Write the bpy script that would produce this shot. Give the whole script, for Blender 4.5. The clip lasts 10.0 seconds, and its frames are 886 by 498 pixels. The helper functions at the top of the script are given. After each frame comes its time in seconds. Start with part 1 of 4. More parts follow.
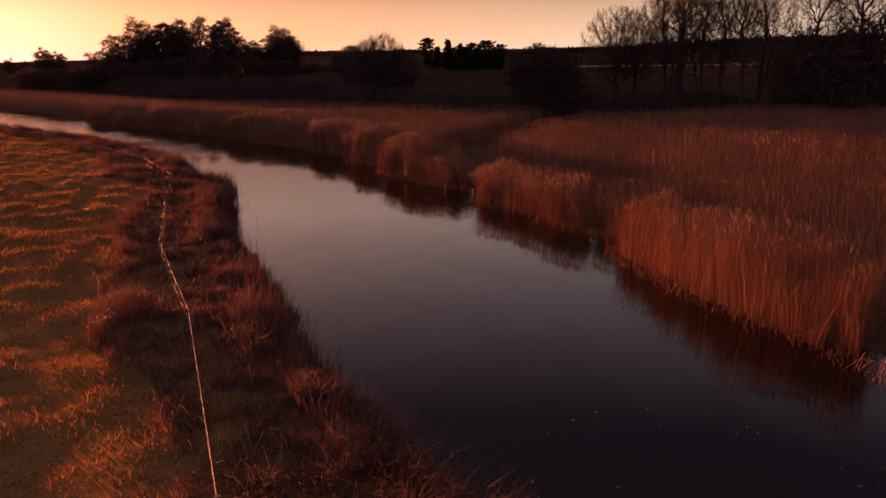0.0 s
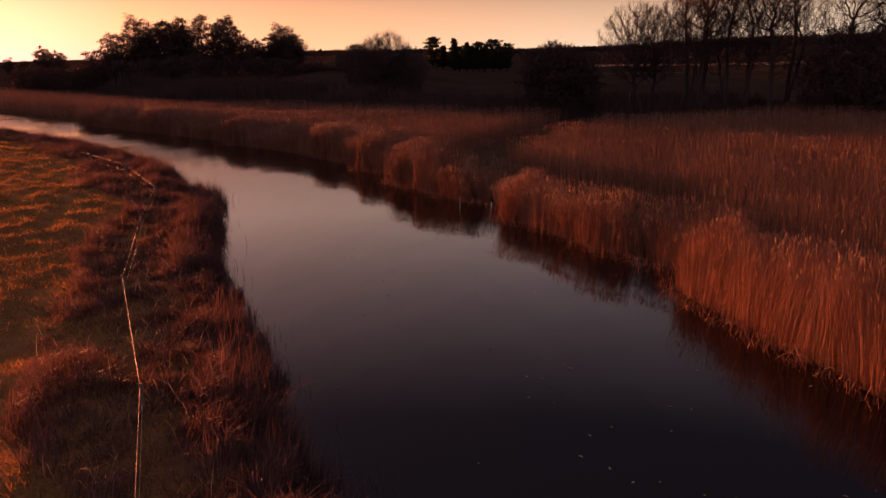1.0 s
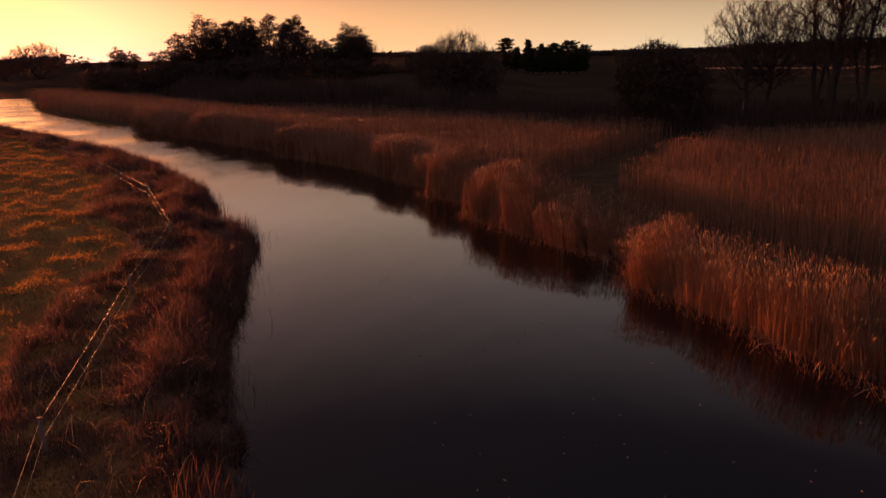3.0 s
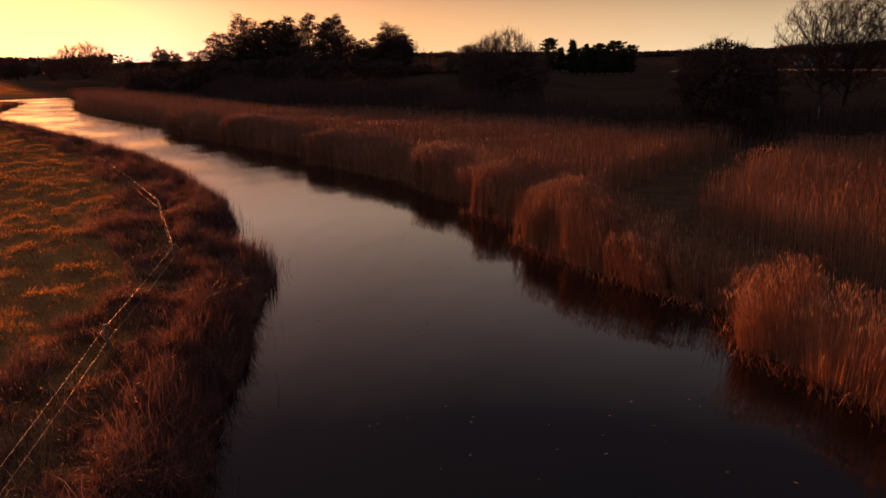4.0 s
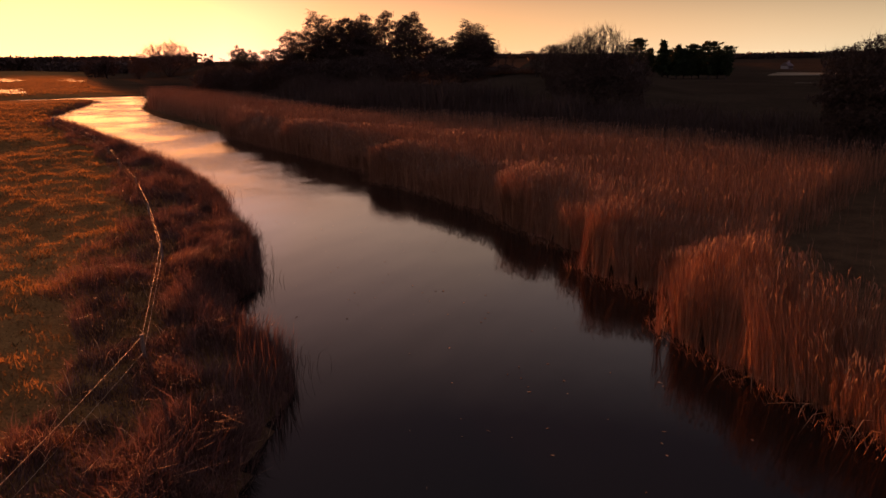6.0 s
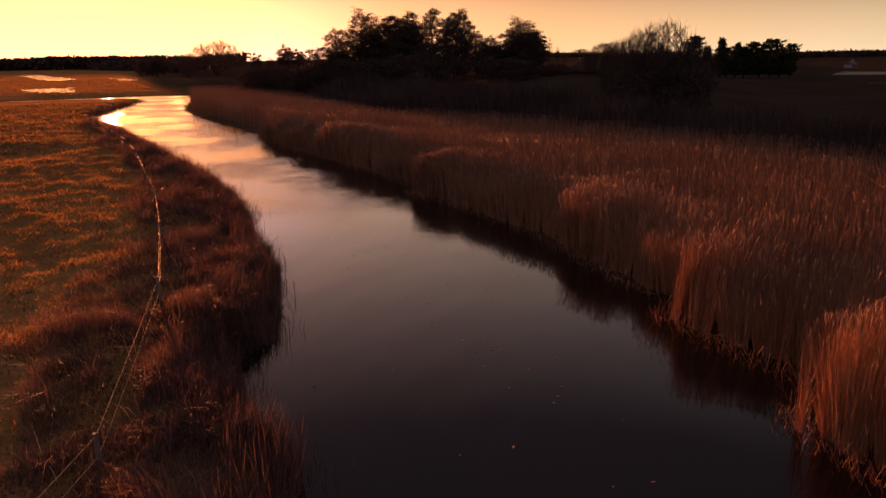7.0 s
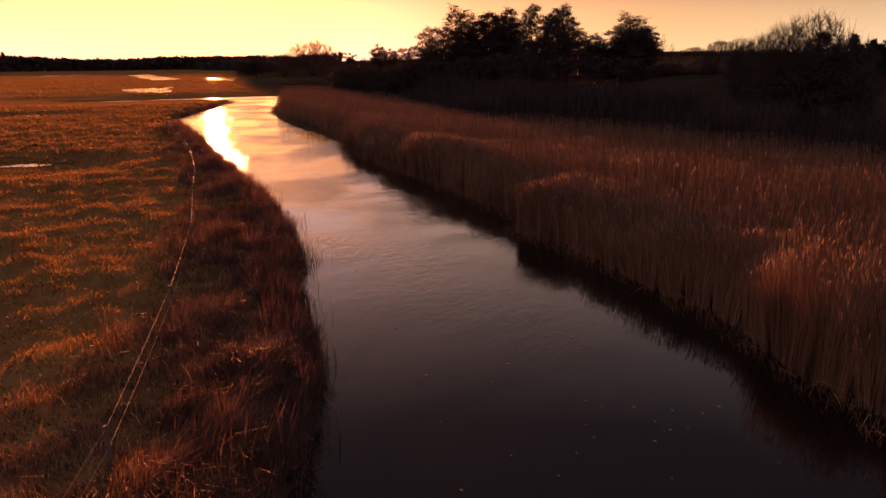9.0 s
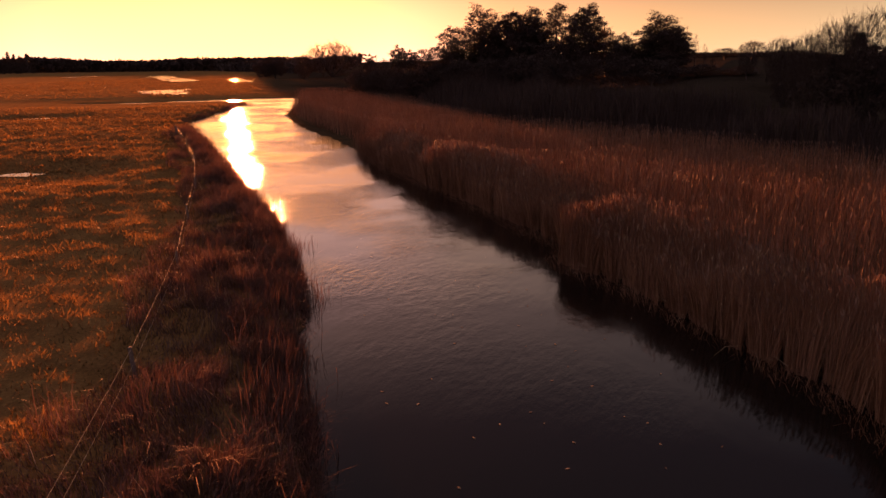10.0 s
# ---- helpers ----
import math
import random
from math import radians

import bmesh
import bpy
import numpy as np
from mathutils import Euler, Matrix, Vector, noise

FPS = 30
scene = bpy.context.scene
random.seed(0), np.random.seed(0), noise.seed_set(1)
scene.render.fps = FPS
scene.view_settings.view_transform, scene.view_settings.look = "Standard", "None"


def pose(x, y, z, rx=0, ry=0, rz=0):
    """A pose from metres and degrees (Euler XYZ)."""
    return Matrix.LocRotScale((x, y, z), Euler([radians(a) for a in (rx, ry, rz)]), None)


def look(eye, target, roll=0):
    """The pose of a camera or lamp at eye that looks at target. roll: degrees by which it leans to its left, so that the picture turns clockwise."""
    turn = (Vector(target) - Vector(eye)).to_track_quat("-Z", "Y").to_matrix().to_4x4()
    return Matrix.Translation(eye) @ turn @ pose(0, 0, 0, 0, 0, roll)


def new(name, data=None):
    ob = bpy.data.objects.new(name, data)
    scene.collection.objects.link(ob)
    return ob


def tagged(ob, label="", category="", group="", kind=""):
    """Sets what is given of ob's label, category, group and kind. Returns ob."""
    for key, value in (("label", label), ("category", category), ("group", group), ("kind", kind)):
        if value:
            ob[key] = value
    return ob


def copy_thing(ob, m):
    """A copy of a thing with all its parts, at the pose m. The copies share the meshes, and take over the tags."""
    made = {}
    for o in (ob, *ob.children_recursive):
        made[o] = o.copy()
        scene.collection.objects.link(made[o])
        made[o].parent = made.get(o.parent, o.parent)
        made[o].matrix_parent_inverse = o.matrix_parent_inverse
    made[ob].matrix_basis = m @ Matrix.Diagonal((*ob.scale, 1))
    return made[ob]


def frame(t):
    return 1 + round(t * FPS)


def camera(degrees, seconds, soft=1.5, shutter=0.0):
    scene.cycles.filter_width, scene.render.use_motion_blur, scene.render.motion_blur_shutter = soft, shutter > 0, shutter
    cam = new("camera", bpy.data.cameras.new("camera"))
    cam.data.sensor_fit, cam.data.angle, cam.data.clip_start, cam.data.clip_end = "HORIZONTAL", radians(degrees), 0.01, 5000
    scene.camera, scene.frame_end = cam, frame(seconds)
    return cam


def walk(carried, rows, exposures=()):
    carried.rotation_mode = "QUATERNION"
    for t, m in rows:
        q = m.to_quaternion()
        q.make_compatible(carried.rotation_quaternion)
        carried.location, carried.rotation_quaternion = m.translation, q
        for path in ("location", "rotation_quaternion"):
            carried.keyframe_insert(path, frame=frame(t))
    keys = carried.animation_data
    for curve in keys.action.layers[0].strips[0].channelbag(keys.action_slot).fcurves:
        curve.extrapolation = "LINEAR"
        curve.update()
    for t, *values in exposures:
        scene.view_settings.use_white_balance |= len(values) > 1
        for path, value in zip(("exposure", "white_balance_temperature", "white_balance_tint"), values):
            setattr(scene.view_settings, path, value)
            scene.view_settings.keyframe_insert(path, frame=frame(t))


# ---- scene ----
cam = camera(64.6, 10.0, soft=1.5)
PATH = [
    (0, (0.087, -0.058, 6.805), (0.074, 1.87, 6.271), -1.1),
    (0.5, (-0.156, 1.93, 6.732), (-0.17, 3.857, 6.198), -1.1),
    (1, (-0.435, 4.122, 6.716), (-0.46, 6.049, 6.181), -1.1),
    (1.5, (-0.629, 6.178, 6.692), (-0.686, 8.105, 6.157), -1.15),
    (2, (-0.895, 8.402, 6.667), (-1.006, 10.327, 6.136), -1.1),
    (2.5, (-1.303, 10.468, 6.644), (-1.46, 12.39, 6.116), -1.0),
    (4, (-2.573, 16.857, 6.535), (-2.885, 18.762, 6.012), -0.8),
    (4.5, (-3.058, 18.889, 6.463), (-3.418, 20.786, 5.941), -0.65),
    (5, (-3.585, 21.035, 6.43), (-3.998, 22.921, 5.909), -0.6),
    (5.5, (-4.134, 22.971, 6.42), (-4.593, 24.847, 5.901), -0.5),
    (7, (-6.269, 29.066, 6.39), (-6.898, 30.892, 5.87), -0.5),
    (7.5, (-7.058, 30.854, 6.414), (-7.747, 32.658, 5.893), -0.5),
    (8, (-7.938, 32.678, 6.45), (-8.691, 34.456, 5.929), -0.45),
    (8.5, (-8.776, 34.483, 6.46), (-9.59, 36.234, 5.941), -0.5),
    (9, (-9.783, 36.406, 6.397), (-10.643, 38.136, 5.878), -0.6),
    (9.5, (-10.768, 38.079, 6.384), (-11.652, 39.797, 5.866), -0.65),
    (10, (-11.858, 39.843, 6.387), (-12.765, 41.55, 5.872), -0.6),
]
walk(cam, [(t, look(eye, target, roll)) for t, eye, target, roll in PATH],
     exposures=[(0, 1.84, 6900, 57), (1.5, 1.86, 6900, 56), (2.7, 1.72, 6800, 37), (5, 1.82, 6800, 34), (10, 1.88, 6800, 35)])

# ---- sky and sun ----
SUN_AZ, SUN_EL = 44.2, 2.3   # degrees to the left of +y, and above the horizon
SUN_WAY = Vector((-math.sin(radians(SUN_AZ)) * math.cos(radians(SUN_EL)),
                  math.cos(radians(SUN_AZ)) * math.cos(radians(SUN_EL)), math.sin(radians(SUN_EL))))
world = bpy.data.worlds.new("dusk_sky")
scene.world = world
world.use_nodes = True
wn, wl = world.node_tree.nodes, world.node_tree.links
sky = wn.new("ShaderNodeTexSky")
sky.sky_type = "NISHITA"
sky.sun_disc = False
sky.sun_elevation, sky.sun_rotation = radians(SUN_EL), radians(-SUN_AZ)
sky.air_density, sky.dust_density, sky.ozone_density = 1.0, 2.0, 1.0
# evening haze, thickest along the horizon
wtc, wsep, haze = wn.new("ShaderNodeTexCoord"), wn.new("ShaderNodeSeparateXYZ"), wn.new("ShaderNodeValToRGB")
for stop, tone in ((0.0, (5.4, 4.3, 2.8)), (0.12, (4.4, 4.2, 3.05)), (0.21, (3.6, 3.2, 2.55)), (0.33, (2.0, 1.72, 1.62)), (0.48, (0.18, 0.15, 0.15)), (1.0, (0.0, 0.0, 0.0))):
    el = haze.color_ramp.elements.new(stop) if 0 < stop < 1 else haze.color_ramp.elements[int(stop)]
    el.color = (*tone, 1)
whz = wn.new("ShaderNodeMix")
whz.data_type, whz.blend_type = "RGBA", "ADD"
whz.inputs["Factor"].default_value = 1.0
wl.new(wtc.outputs["Generated"], wsep.inputs[0])
wl.new(wsep.outputs["Z"], haze.inputs["Fac"])
wtint = wn.new("ShaderNodeMix")
wtint.data_type, wtint.blend_type = "RGBA", "MULTIPLY"
wtint.inputs["Factor"].default_value = 1.0
wtint.inputs["B"].default_value = (0.44, 0.34, 0.4, 1)
wl.new(sky.outputs[0], wtint.inputs["A"])
wl.new(wtint.outputs["Result"], whz.inputs["A"])
# the haze glows towards the sun and is dim on the far side of the sky
wdot, wside, wmul = wn.new("ShaderNodeVectorMath"), wn.new("ShaderNodeValToRGB"), wn.new("ShaderNodeMix")
wdot.operation = "DOT_PRODUCT"
wdot.inputs[1].default_value = SUN_WAY
whalf = wn.new("ShaderNodeMapRange")
whalf.inputs["From Min"].default_value, whalf.inputs["From Max"].default_value = -1.0, 1.0
for stop, tone in ((0.0, (0.1, 0.1, 0.1)), (0.35, (0.22, 0.23, 0.23)), (0.62, (0.56, 0.76, 0.74)), (0.8, (0.76, 0.84, 0.72)), (0.92, (0.86, 0.78, 0.58)), (0.968, (0.94, 0.84, 0.7)), (0.987, (1.08, 1.0, 1.15)), (1.0, (1.6, 1.55, 2.4))):
    el = wside.color_ramp.elements.new(stop) if 0 < stop < 1 else wside.color_ramp.elements[int(stop)]
    el.color = (*tone, 1)
wmul.data_type, wmul.blend_type = "RGBA", "MULTIPLY"
wmul.inputs["Factor"].default_value = 1.0
wl.new(wtc.outputs["Generated"], wdot.inputs[0])
wl.new(wdot.outputs["Value"], whalf.inputs["Value"])
wl.new(whalf.outputs["Result"], wside.inputs["Fac"])
wl.new(haze.outputs["Color"], wmul.inputs["A"])
wl.new(wside.outputs["Color"], wmul.inputs["B"])
wl.new(wmul.outputs["Result"], whz.inputs["B"])
wn["Background"].inputs["Strength"].default_value = 0.06
wl.new(whz.outputs["Result"], wn["Background"].inputs["Color"])

sun_data = bpy.data.lights.new("sun", "SUN")
sun_data.energy, sun_data.angle, sun_data.color = 5.0, radians(0.8), (1.0, 0.29, 0.08)
sun = new("sun", sun_data)
sun.matrix_world = look(SUN_WAY * 100, (0, 0, 0))

RNG = np.random.default_rng(7)


# ---- materials ----
def material(name):
    m = bpy.data.materials.new(name)
    m.use_nodes = True
    return m, m.node_tree.nodes, m.node_tree.links


def ramp(nodes, stops):
    r = nodes.new("ShaderNodeValToRGB")
    e = r.color_ramp.elements
    while len(e) < len(stops):
        e.new(0.5)
    for el, (p, c) in zip(e, stops):
        el.position, el.color = p, (*c, 1)
    return r


def noise_node(nodes, links, scale, detail=4.0, rough=0.6, coord=None):
    n = nodes.new("ShaderNodeTexNoise")
    n.inputs["Scale"].default_value, n.inputs["Detail"].default_value, n.inputs["Roughness"].default_value = scale, detail, rough
    if coord is None:
        coord = nodes.new("ShaderNodeTexCoord").outputs["Object"]
    links.new(coord, n.inputs["Vector"])
    return n


def blade_material(name, stops, glow=0.4, patch_scale=0.35, patch=0.5, rough=0.7, spec=0.06):
    """Dry leaf matter: each blade its own tint, larger patches, and light that passes through."""
    m, n, l = material(name)
    geo = n.new("ShaderNodeNewGeometry")
    r = ramp(n, stops)
    big = noise_node(n, l, patch_scale, 3)
    mix = n.new("ShaderNodeMix")
    mix.data_type = "FLOAT"
    mix.inputs["Factor"].default_value = patch
    l.new(geo.outputs["Random Per Island"], mix.inputs["A"])
    l.new(big.outputs["Fac"], mix.inputs["B"])
    l.new(mix.outputs["Result"], r.inputs["Fac"])
    bs = n["Principled BSDF"]
    bs.inputs["Roughness"].default_value = rough
    bs.inputs["Specular IOR Level"].default_value = spec
    l.new(r.outputs["Color"], bs.inputs["Base Color"])
    tr = n.new("ShaderNodeBsdfTranslucent")
    l.new(r.outputs["Color"], tr.inputs["Color"])
    ms = n.new("ShaderNodeMixShader")
    ms.inputs["Fac"].default_value = glow
    l.new(bs.outputs[0], ms.inputs[1])
    l.new(tr.outputs[0], ms.inputs[2])
    l.new(ms.outputs[0], n["Material Output"].inputs["Surface"])
    return m


def rough_material(name, stops, scale, bump=0.3, fine=8.0, rough=0.85, dist=0.02):
    m, n, l = material(name)
    a, b = noise_node(n, l, scale, 6, 0.65), noise_node(n, l, scale * fine, 4, 0.6)
    mix = n.new("ShaderNodeMix")
    mix.data_type = "FLOAT"
    mix.inputs["Factor"].default_value = 0.4
    l.new(a.outputs["Fac"], mix.inputs["A"])
    l.new(b.outputs["Fac"], mix.inputs["B"])
    r = ramp(n, stops)
    l.new(mix.outputs["Result"], r.inputs["Fac"])
    bs = n["Principled BSDF"]
    l.new(r.outputs["Color"], bs.inputs["Base Color"])
    bs.inputs["Roughness"].default_value = rough
    bs.inputs["Specular IOR Level"].default_value = 0.2
    bm = n.new("ShaderNodeBump")
    bm.inputs["Strength"].default_value, bm.inputs["Distance"].default_value = bump, dist
    l.new(b.outputs["Fac"], bm.inputs["Height"])
    l.new(bm.outputs["Normal"], bs.inputs["Normal"])
    return m


def water_material():
    m, n, l = material("river_water")
    bs = n["Principled BSDF"]
    bs.inputs["Base Color"].default_value = (0.006, 0.0045, 0.0035, 1)
    bs.inputs["Roughness"].default_value = 0.055
    bs.inputs["IOR"].default_value = 1.333
    tc = n.new("ShaderNodeTexCoord")
    mp = n.new("ShaderNodeMapping")
    mp.inputs["Rotation"].default_value = (0, 0, radians(38))
    mp.inputs["Scale"].default_value = (1.0, 0.45, 1.0)
    l.new(tc.outputs["Object"], mp.inputs["Vector"])
    ripple = noise_node(n, l, 4.2, 5, 0.62, mp.outputs["Vector"])
    swirl = noise_node(n, l, 0.35, 2, 0.5, mp.outputs["Vector"])
    where = noise_node(n, l, 0.13, 3, 0.5, tc.outputs["Object"])
    wr = ramp(n, [(0.44, (0.12, 0.12, 0.12)), (0.62, (1, 1, 1))])
    l.new(where.outputs["Fac"], wr.inputs["Fac"])
    mul = n.new("ShaderNodeMath")
    mul.operation = "MULTIPLY"
    l.new(ripple.outputs["Fac"], mul.inputs[0])
    l.new(wr.outputs["Color"], mul.inputs[1])
    sep = n.new("ShaderNodeSeparateXYZ")
    l.new(tc.outputs["Object"], sep.inputs[0])
    riffle = n.new("ShaderNodeMapRange")
    riffle.inputs["From Min"].default_value, riffle.inputs["From Max"].default_value = 50.0, 66.0
    riffle.inputs["To Min"].default_value, riffle.inputs["To Max"].default_value = 0.1, 2.4
    l.new(sep.outputs["Y"], riffle.inputs["Value"])
    swift = n.new("ShaderNodeMath")
    swift.operation = "MULTIPLY"
    l.new(mul.outputs[0], swift.inputs[0])
    l.new(riffle.outputs["Result"], swift.inputs[1])
    b1 = n.new("ShaderNodeBump")
    b1.inputs["Strength"].default_value, b1.inputs["Distance"].default_value = 1.0, 0.022
    l.new(swift.outputs[0], b1.inputs["Height"])
    b2 = n.new("ShaderNodeBump")
    b2.inputs["Strength"].default_value, b2.inputs["Distance"].default_value = 1.0, 0.022
    l.new(swirl.outputs["Fac"], b2.inputs["Height"])
    l.new(b1.outputs["Normal"], b2.inputs["Normal"])
    l.new(b2.outputs["Normal"], bs.inputs["Normal"])
    return m


def ground_material():
    """Wet winter grass on the meadow, dead litter and mud on the reed side, arable strips far off."""
    m, n, l = material("winter_ground")
    tc = n.new("ShaderNodeTexCoord")
    a = noise_node(n, l, 0.9, 6, 0.65, tc.outputs["Object"])
    b = noise_node(n, l, 14, 4, 0.6, tc.outputs["Object"])
    c = noise_node(n, l, 0.06, 3, 0.5, tc.outputs["Object"])
    mix = n.new("ShaderNodeMix")
    mix.data_type = "FLOAT"
    mix.inputs["Factor"].default_value = 0.45
    l.new(a.outputs["Fac"], mix.inputs["A"])
    l.new(b.outputs["Fac"], mix.inputs["B"])
    grass = ramp(n, [(0.3, (0.09, 0.046, 0.017)), (0.5, (0.19, 0.1, 0.034)), (0.68, (0.3, 0.165, 0.056))])
    l.new(mix.outputs["Result"], grass.inputs["Fac"])
    litter = ramp(n, [(0.3, (0.03, 0.02, 0.012)), (0.65, (0.11, 0.07, 0.035))])
    l.new(mix.outputs["Result"], litter.inputs["Fac"])
    at = n.new("ShaderNodeAttribute")
    at.attribute_name = "kind"
    cm = n.new("ShaderNodeMix")
    cm.data_type = "RGBA"
    first = n.new("ShaderNodeClamp")
    l.new(at.outputs["Fac"], first.inputs["Value"])
    l.new(first.outputs[0], cm.inputs["Factor"])
    heath = ramp(n, [(0.3, (0.024, 0.018, 0.012)), (0.7, (0.056, 0.041, 0.025))])
    l.new(mix.outputs["Result"], heath.inputs["Fac"])
    second = n.new("ShaderNodeMapRange")
    second.inputs["From Min"].default_value, second.inputs["From Max"].default_value = 1.0, 2.0
    l.new(at.outputs["Fac"], second.inputs["Value"])
    hm = n.new("ShaderNodeMix")
    hm.data_type = "RGBA"
    l.new(second.outputs["Result"], hm.inputs["Factor"])
    l.new(cm.outputs["Result"], hm.inputs["A"])
    l.new(heath.outputs["Color"], hm.inputs["B"])
    l.new(grass.outputs["Color"], cm.inputs["A"])
    l.new(litter.outputs["Color"], cm.inputs["B"])
    tint = n.new("ShaderNodeMix")
    tint.data_type, tint.blend_type = "RGBA", "MULTIPLY"
    tint.inputs["Factor"].default_value = 0.6
    tr = ramp(n, [(0.35, (0.6, 0.55, 0.5)), (0.65, (1.15, 1.1, 1.0))])
    l.new(c.outputs["Fac"], tr.inputs["Fac"])
    l.new(hm.outputs["Result"], tint.inputs["A"])
    l.new(tr.outputs["Color"], tint.inputs["B"])
    bs = n["Principled BSDF"]
    l.new(tint.outputs["Result"], bs.inputs["Base Color"])
    bs.inputs["Roughness"].default_value = 0.9
    bs.inputs["Specular IOR Level"].default_value = 0.0
    # the turf has a nap of fine dry blades
    nap = n.new("ShaderNodeMapRange")
    nap.inputs["To Min"].default_value, nap.inputs["To Max"].default_value = 0.1, 0.0
    l.new(first.outputs[0], nap.inputs["Value"])
    l.new(nap.outputs["Result"], bs.inputs["Sheen Weight"])
    bs.inputs["Sheen Roughness"].default_value = 0.45
    bs.inputs["Sheen Tint"].default_value = (0.6, 0.34, 0.1, 1)
    bm = n.new("ShaderNodeBump")
    bm.inputs["Strength"].default_value, bm.inputs["Distance"].default_value = 0.6, 0.06
    l.new(b.outputs["Fac"], bm.inputs["Height"])
    l.new(bm.outputs["Normal"], bs.inputs["Normal"])
    return m


M_WATER = water_material()
M_GROUND = ground_material()
M_REED = blade_material("dry_reed_stem", [(0.15, (0.1, 0.043, 0.022)), (0.5, (0.21, 0.097, 0.047)), (0.85, (0.38, 0.206, 0.114))], 0.02)
M_PLUME = blade_material("reed_plume", [(0.2, (0.14, 0.08, 0.045)), (0.8, (0.5, 0.34, 0.18))], 0.2)
M_HEAD = blade_material("reed_heads", [(0.15, (0.08, 0.042, 0.026)), (0.55, (0.17, 0.095, 0.058)), (0.9, (0.3, 0.185, 0.11))], 0.1)
M_SEDGE = blade_material("dead_bank_grass", [(0.2, (0.044, 0.025, 0.019)), (0.5, (0.105, 0.056, 0.042)), (0.88, (0.24, 0.146, 0.105))], 0.3, patch_scale=0.9, patch=0.6)
M_GRASS = blade_material("meadow_grass", [(0.2, (0.065, 0.036, 0.013)), (0.55, (0.135, 0.077, 0.025)), (0.85, (0.24, 0.138, 0.046))], 0.6, patch=0.7, patch_scale=0.8, rough=0.6, spec=0.2)
M_BARK = rough_material("bark", [(0.3, (0.018, 0.014, 0.011)), (0.7, (0.055, 0.043, 0.033))], 3.0, 0.6)
M_TWIG = blade_material("twigs", [(0.2, (0.03, 0.021, 0.016)), (0.8, (0.075, 0.05, 0.036))], 0.05)
M_NEEDLE = blade_material("pine_needles", [(0.2, (0.012, 0.02, 0.009)), (0.8, (0.035, 0.05, 0.02))], 0.15)
M_POST = rough_material("weathered_post", [(0.3, (0.07, 0.05, 0.035)), (0.7, (0.2, 0.15, 0.11))], 12.0, 0.5)
M_PLASTER = rough_material("white_plaster", [(0.3, (0.15, 0.145, 0.135)), (0.7, (0.24, 0.235, 0.22))], 2.0, 0.1)
M_ROOF = rough_material("dark_roof", [(0.3, (0.06, 0.045, 0.04)), (0.7, (0.12, 0.09, 0.08))], 2.0, 0.2)
M_STUBBLE = rough_material("stubble", [(0.3, (0.09, 0.063, 0.028)), (0.7, (0.16, 0.12, 0.055))], 0.5, 0.3)
m_rope, n_rope, l_rope = material("fence_tape")
n_rope["Principled BSDF"].inputs["Base Color"].default_value = (0.42, 0.28, 0.14, 1)
n_rope["Principled BSDF"].inputs["Roughness"].default_value = 0.55


# ---- mesh helpers ----
def tri_mesh(name, verts, tris, mats, index=None, smooth=False):
    me = bpy.data.meshes.new(name)
    verts, tris = np.asarray(verts, np.float32), np.asarray(tris, np.int32)
    me.vertices.add(len(verts))
    me.vertices.foreach_set("co", verts.ravel())
    me.loops.add(tris.size)
    me.loops.foreach_set("vertex_index", tris.ravel())
    me.polygons.add(len(tris))
    me.polygons.foreach_set("loop_start", np.arange(0, tris.size, 3, dtype=np.int32))
    for mat in mats:
        me.materials.append(mat)
    if index is not None:
        me.polygons.foreach_set("material_index", np.asarray(index, np.int32))
    if smooth:
        me.polygons.foreach_set("use_smooth", np.ones(len(tris), bool))
    me.update(calc_edges=True)
    return me


def part(name, me, parent, label=""):
    ob = new(name, me)
    ob.parent = parent
    return tagged(ob, label)


def bm_mesh(name, bm, mat):
    me = bpy.data.meshes.new(name)
    bm.to_mesh(me)
    bm.free()
    me.materials.append(mat)
    return me


class Soup:
    """Collects triangles, piece by piece."""

    def __init__(self):
        self.v, self.t, self.m, self.n = [], [], [], 0

    def add(self, v, t, m=0):
        self.v.append(np.asarray(v, np.float32).reshape(-1, 3))
        self.t.append(np.asarray(t, np.int64).reshape(-1, 3) + self.n)
        self.m.append(np.full(len(self.t[-1]), m))
        self.n += len(self.v[-1])

    def ribbon(self, p0, p1, p2, w, side, m=0):
        """Blades from p0 through p1 to the point p2."""
        k = len(p0)
        s = side * (w * 0.5)[:, None]
        v = np.stack([p0 - s, p0 + s, p1 - s * 0.8, p1 + s * 0.8, p2], 1)
        t = (np.arange(k) * 5)[:, None, None] + np.array([[0, 1, 3], [0, 3, 2], [2, 3, 4]])[None]
        self.add(v, t, m)

    def spear(self, p0, p1, p2, w, side, m=0):
        """Leaves: a point at p0, widest at p1, a point at p2."""
        k = len(p0)
        s = side * (w * 0.5)[:, None]
        v = np.stack([p0, p1 - s, p1 + s, p2], 1)
        t = (np.arange(k) * 4)[:, None, None] + np.array([[0, 2, 1], [1, 2, 3]])[None]
        self.add(v, t, m)

    def mesh(self, name, mats, smooth=False):
        return tri_mesh(name, np.concatenate(self.v), np.concatenate(self.t), mats, np.concatenate(self.m), smooth)


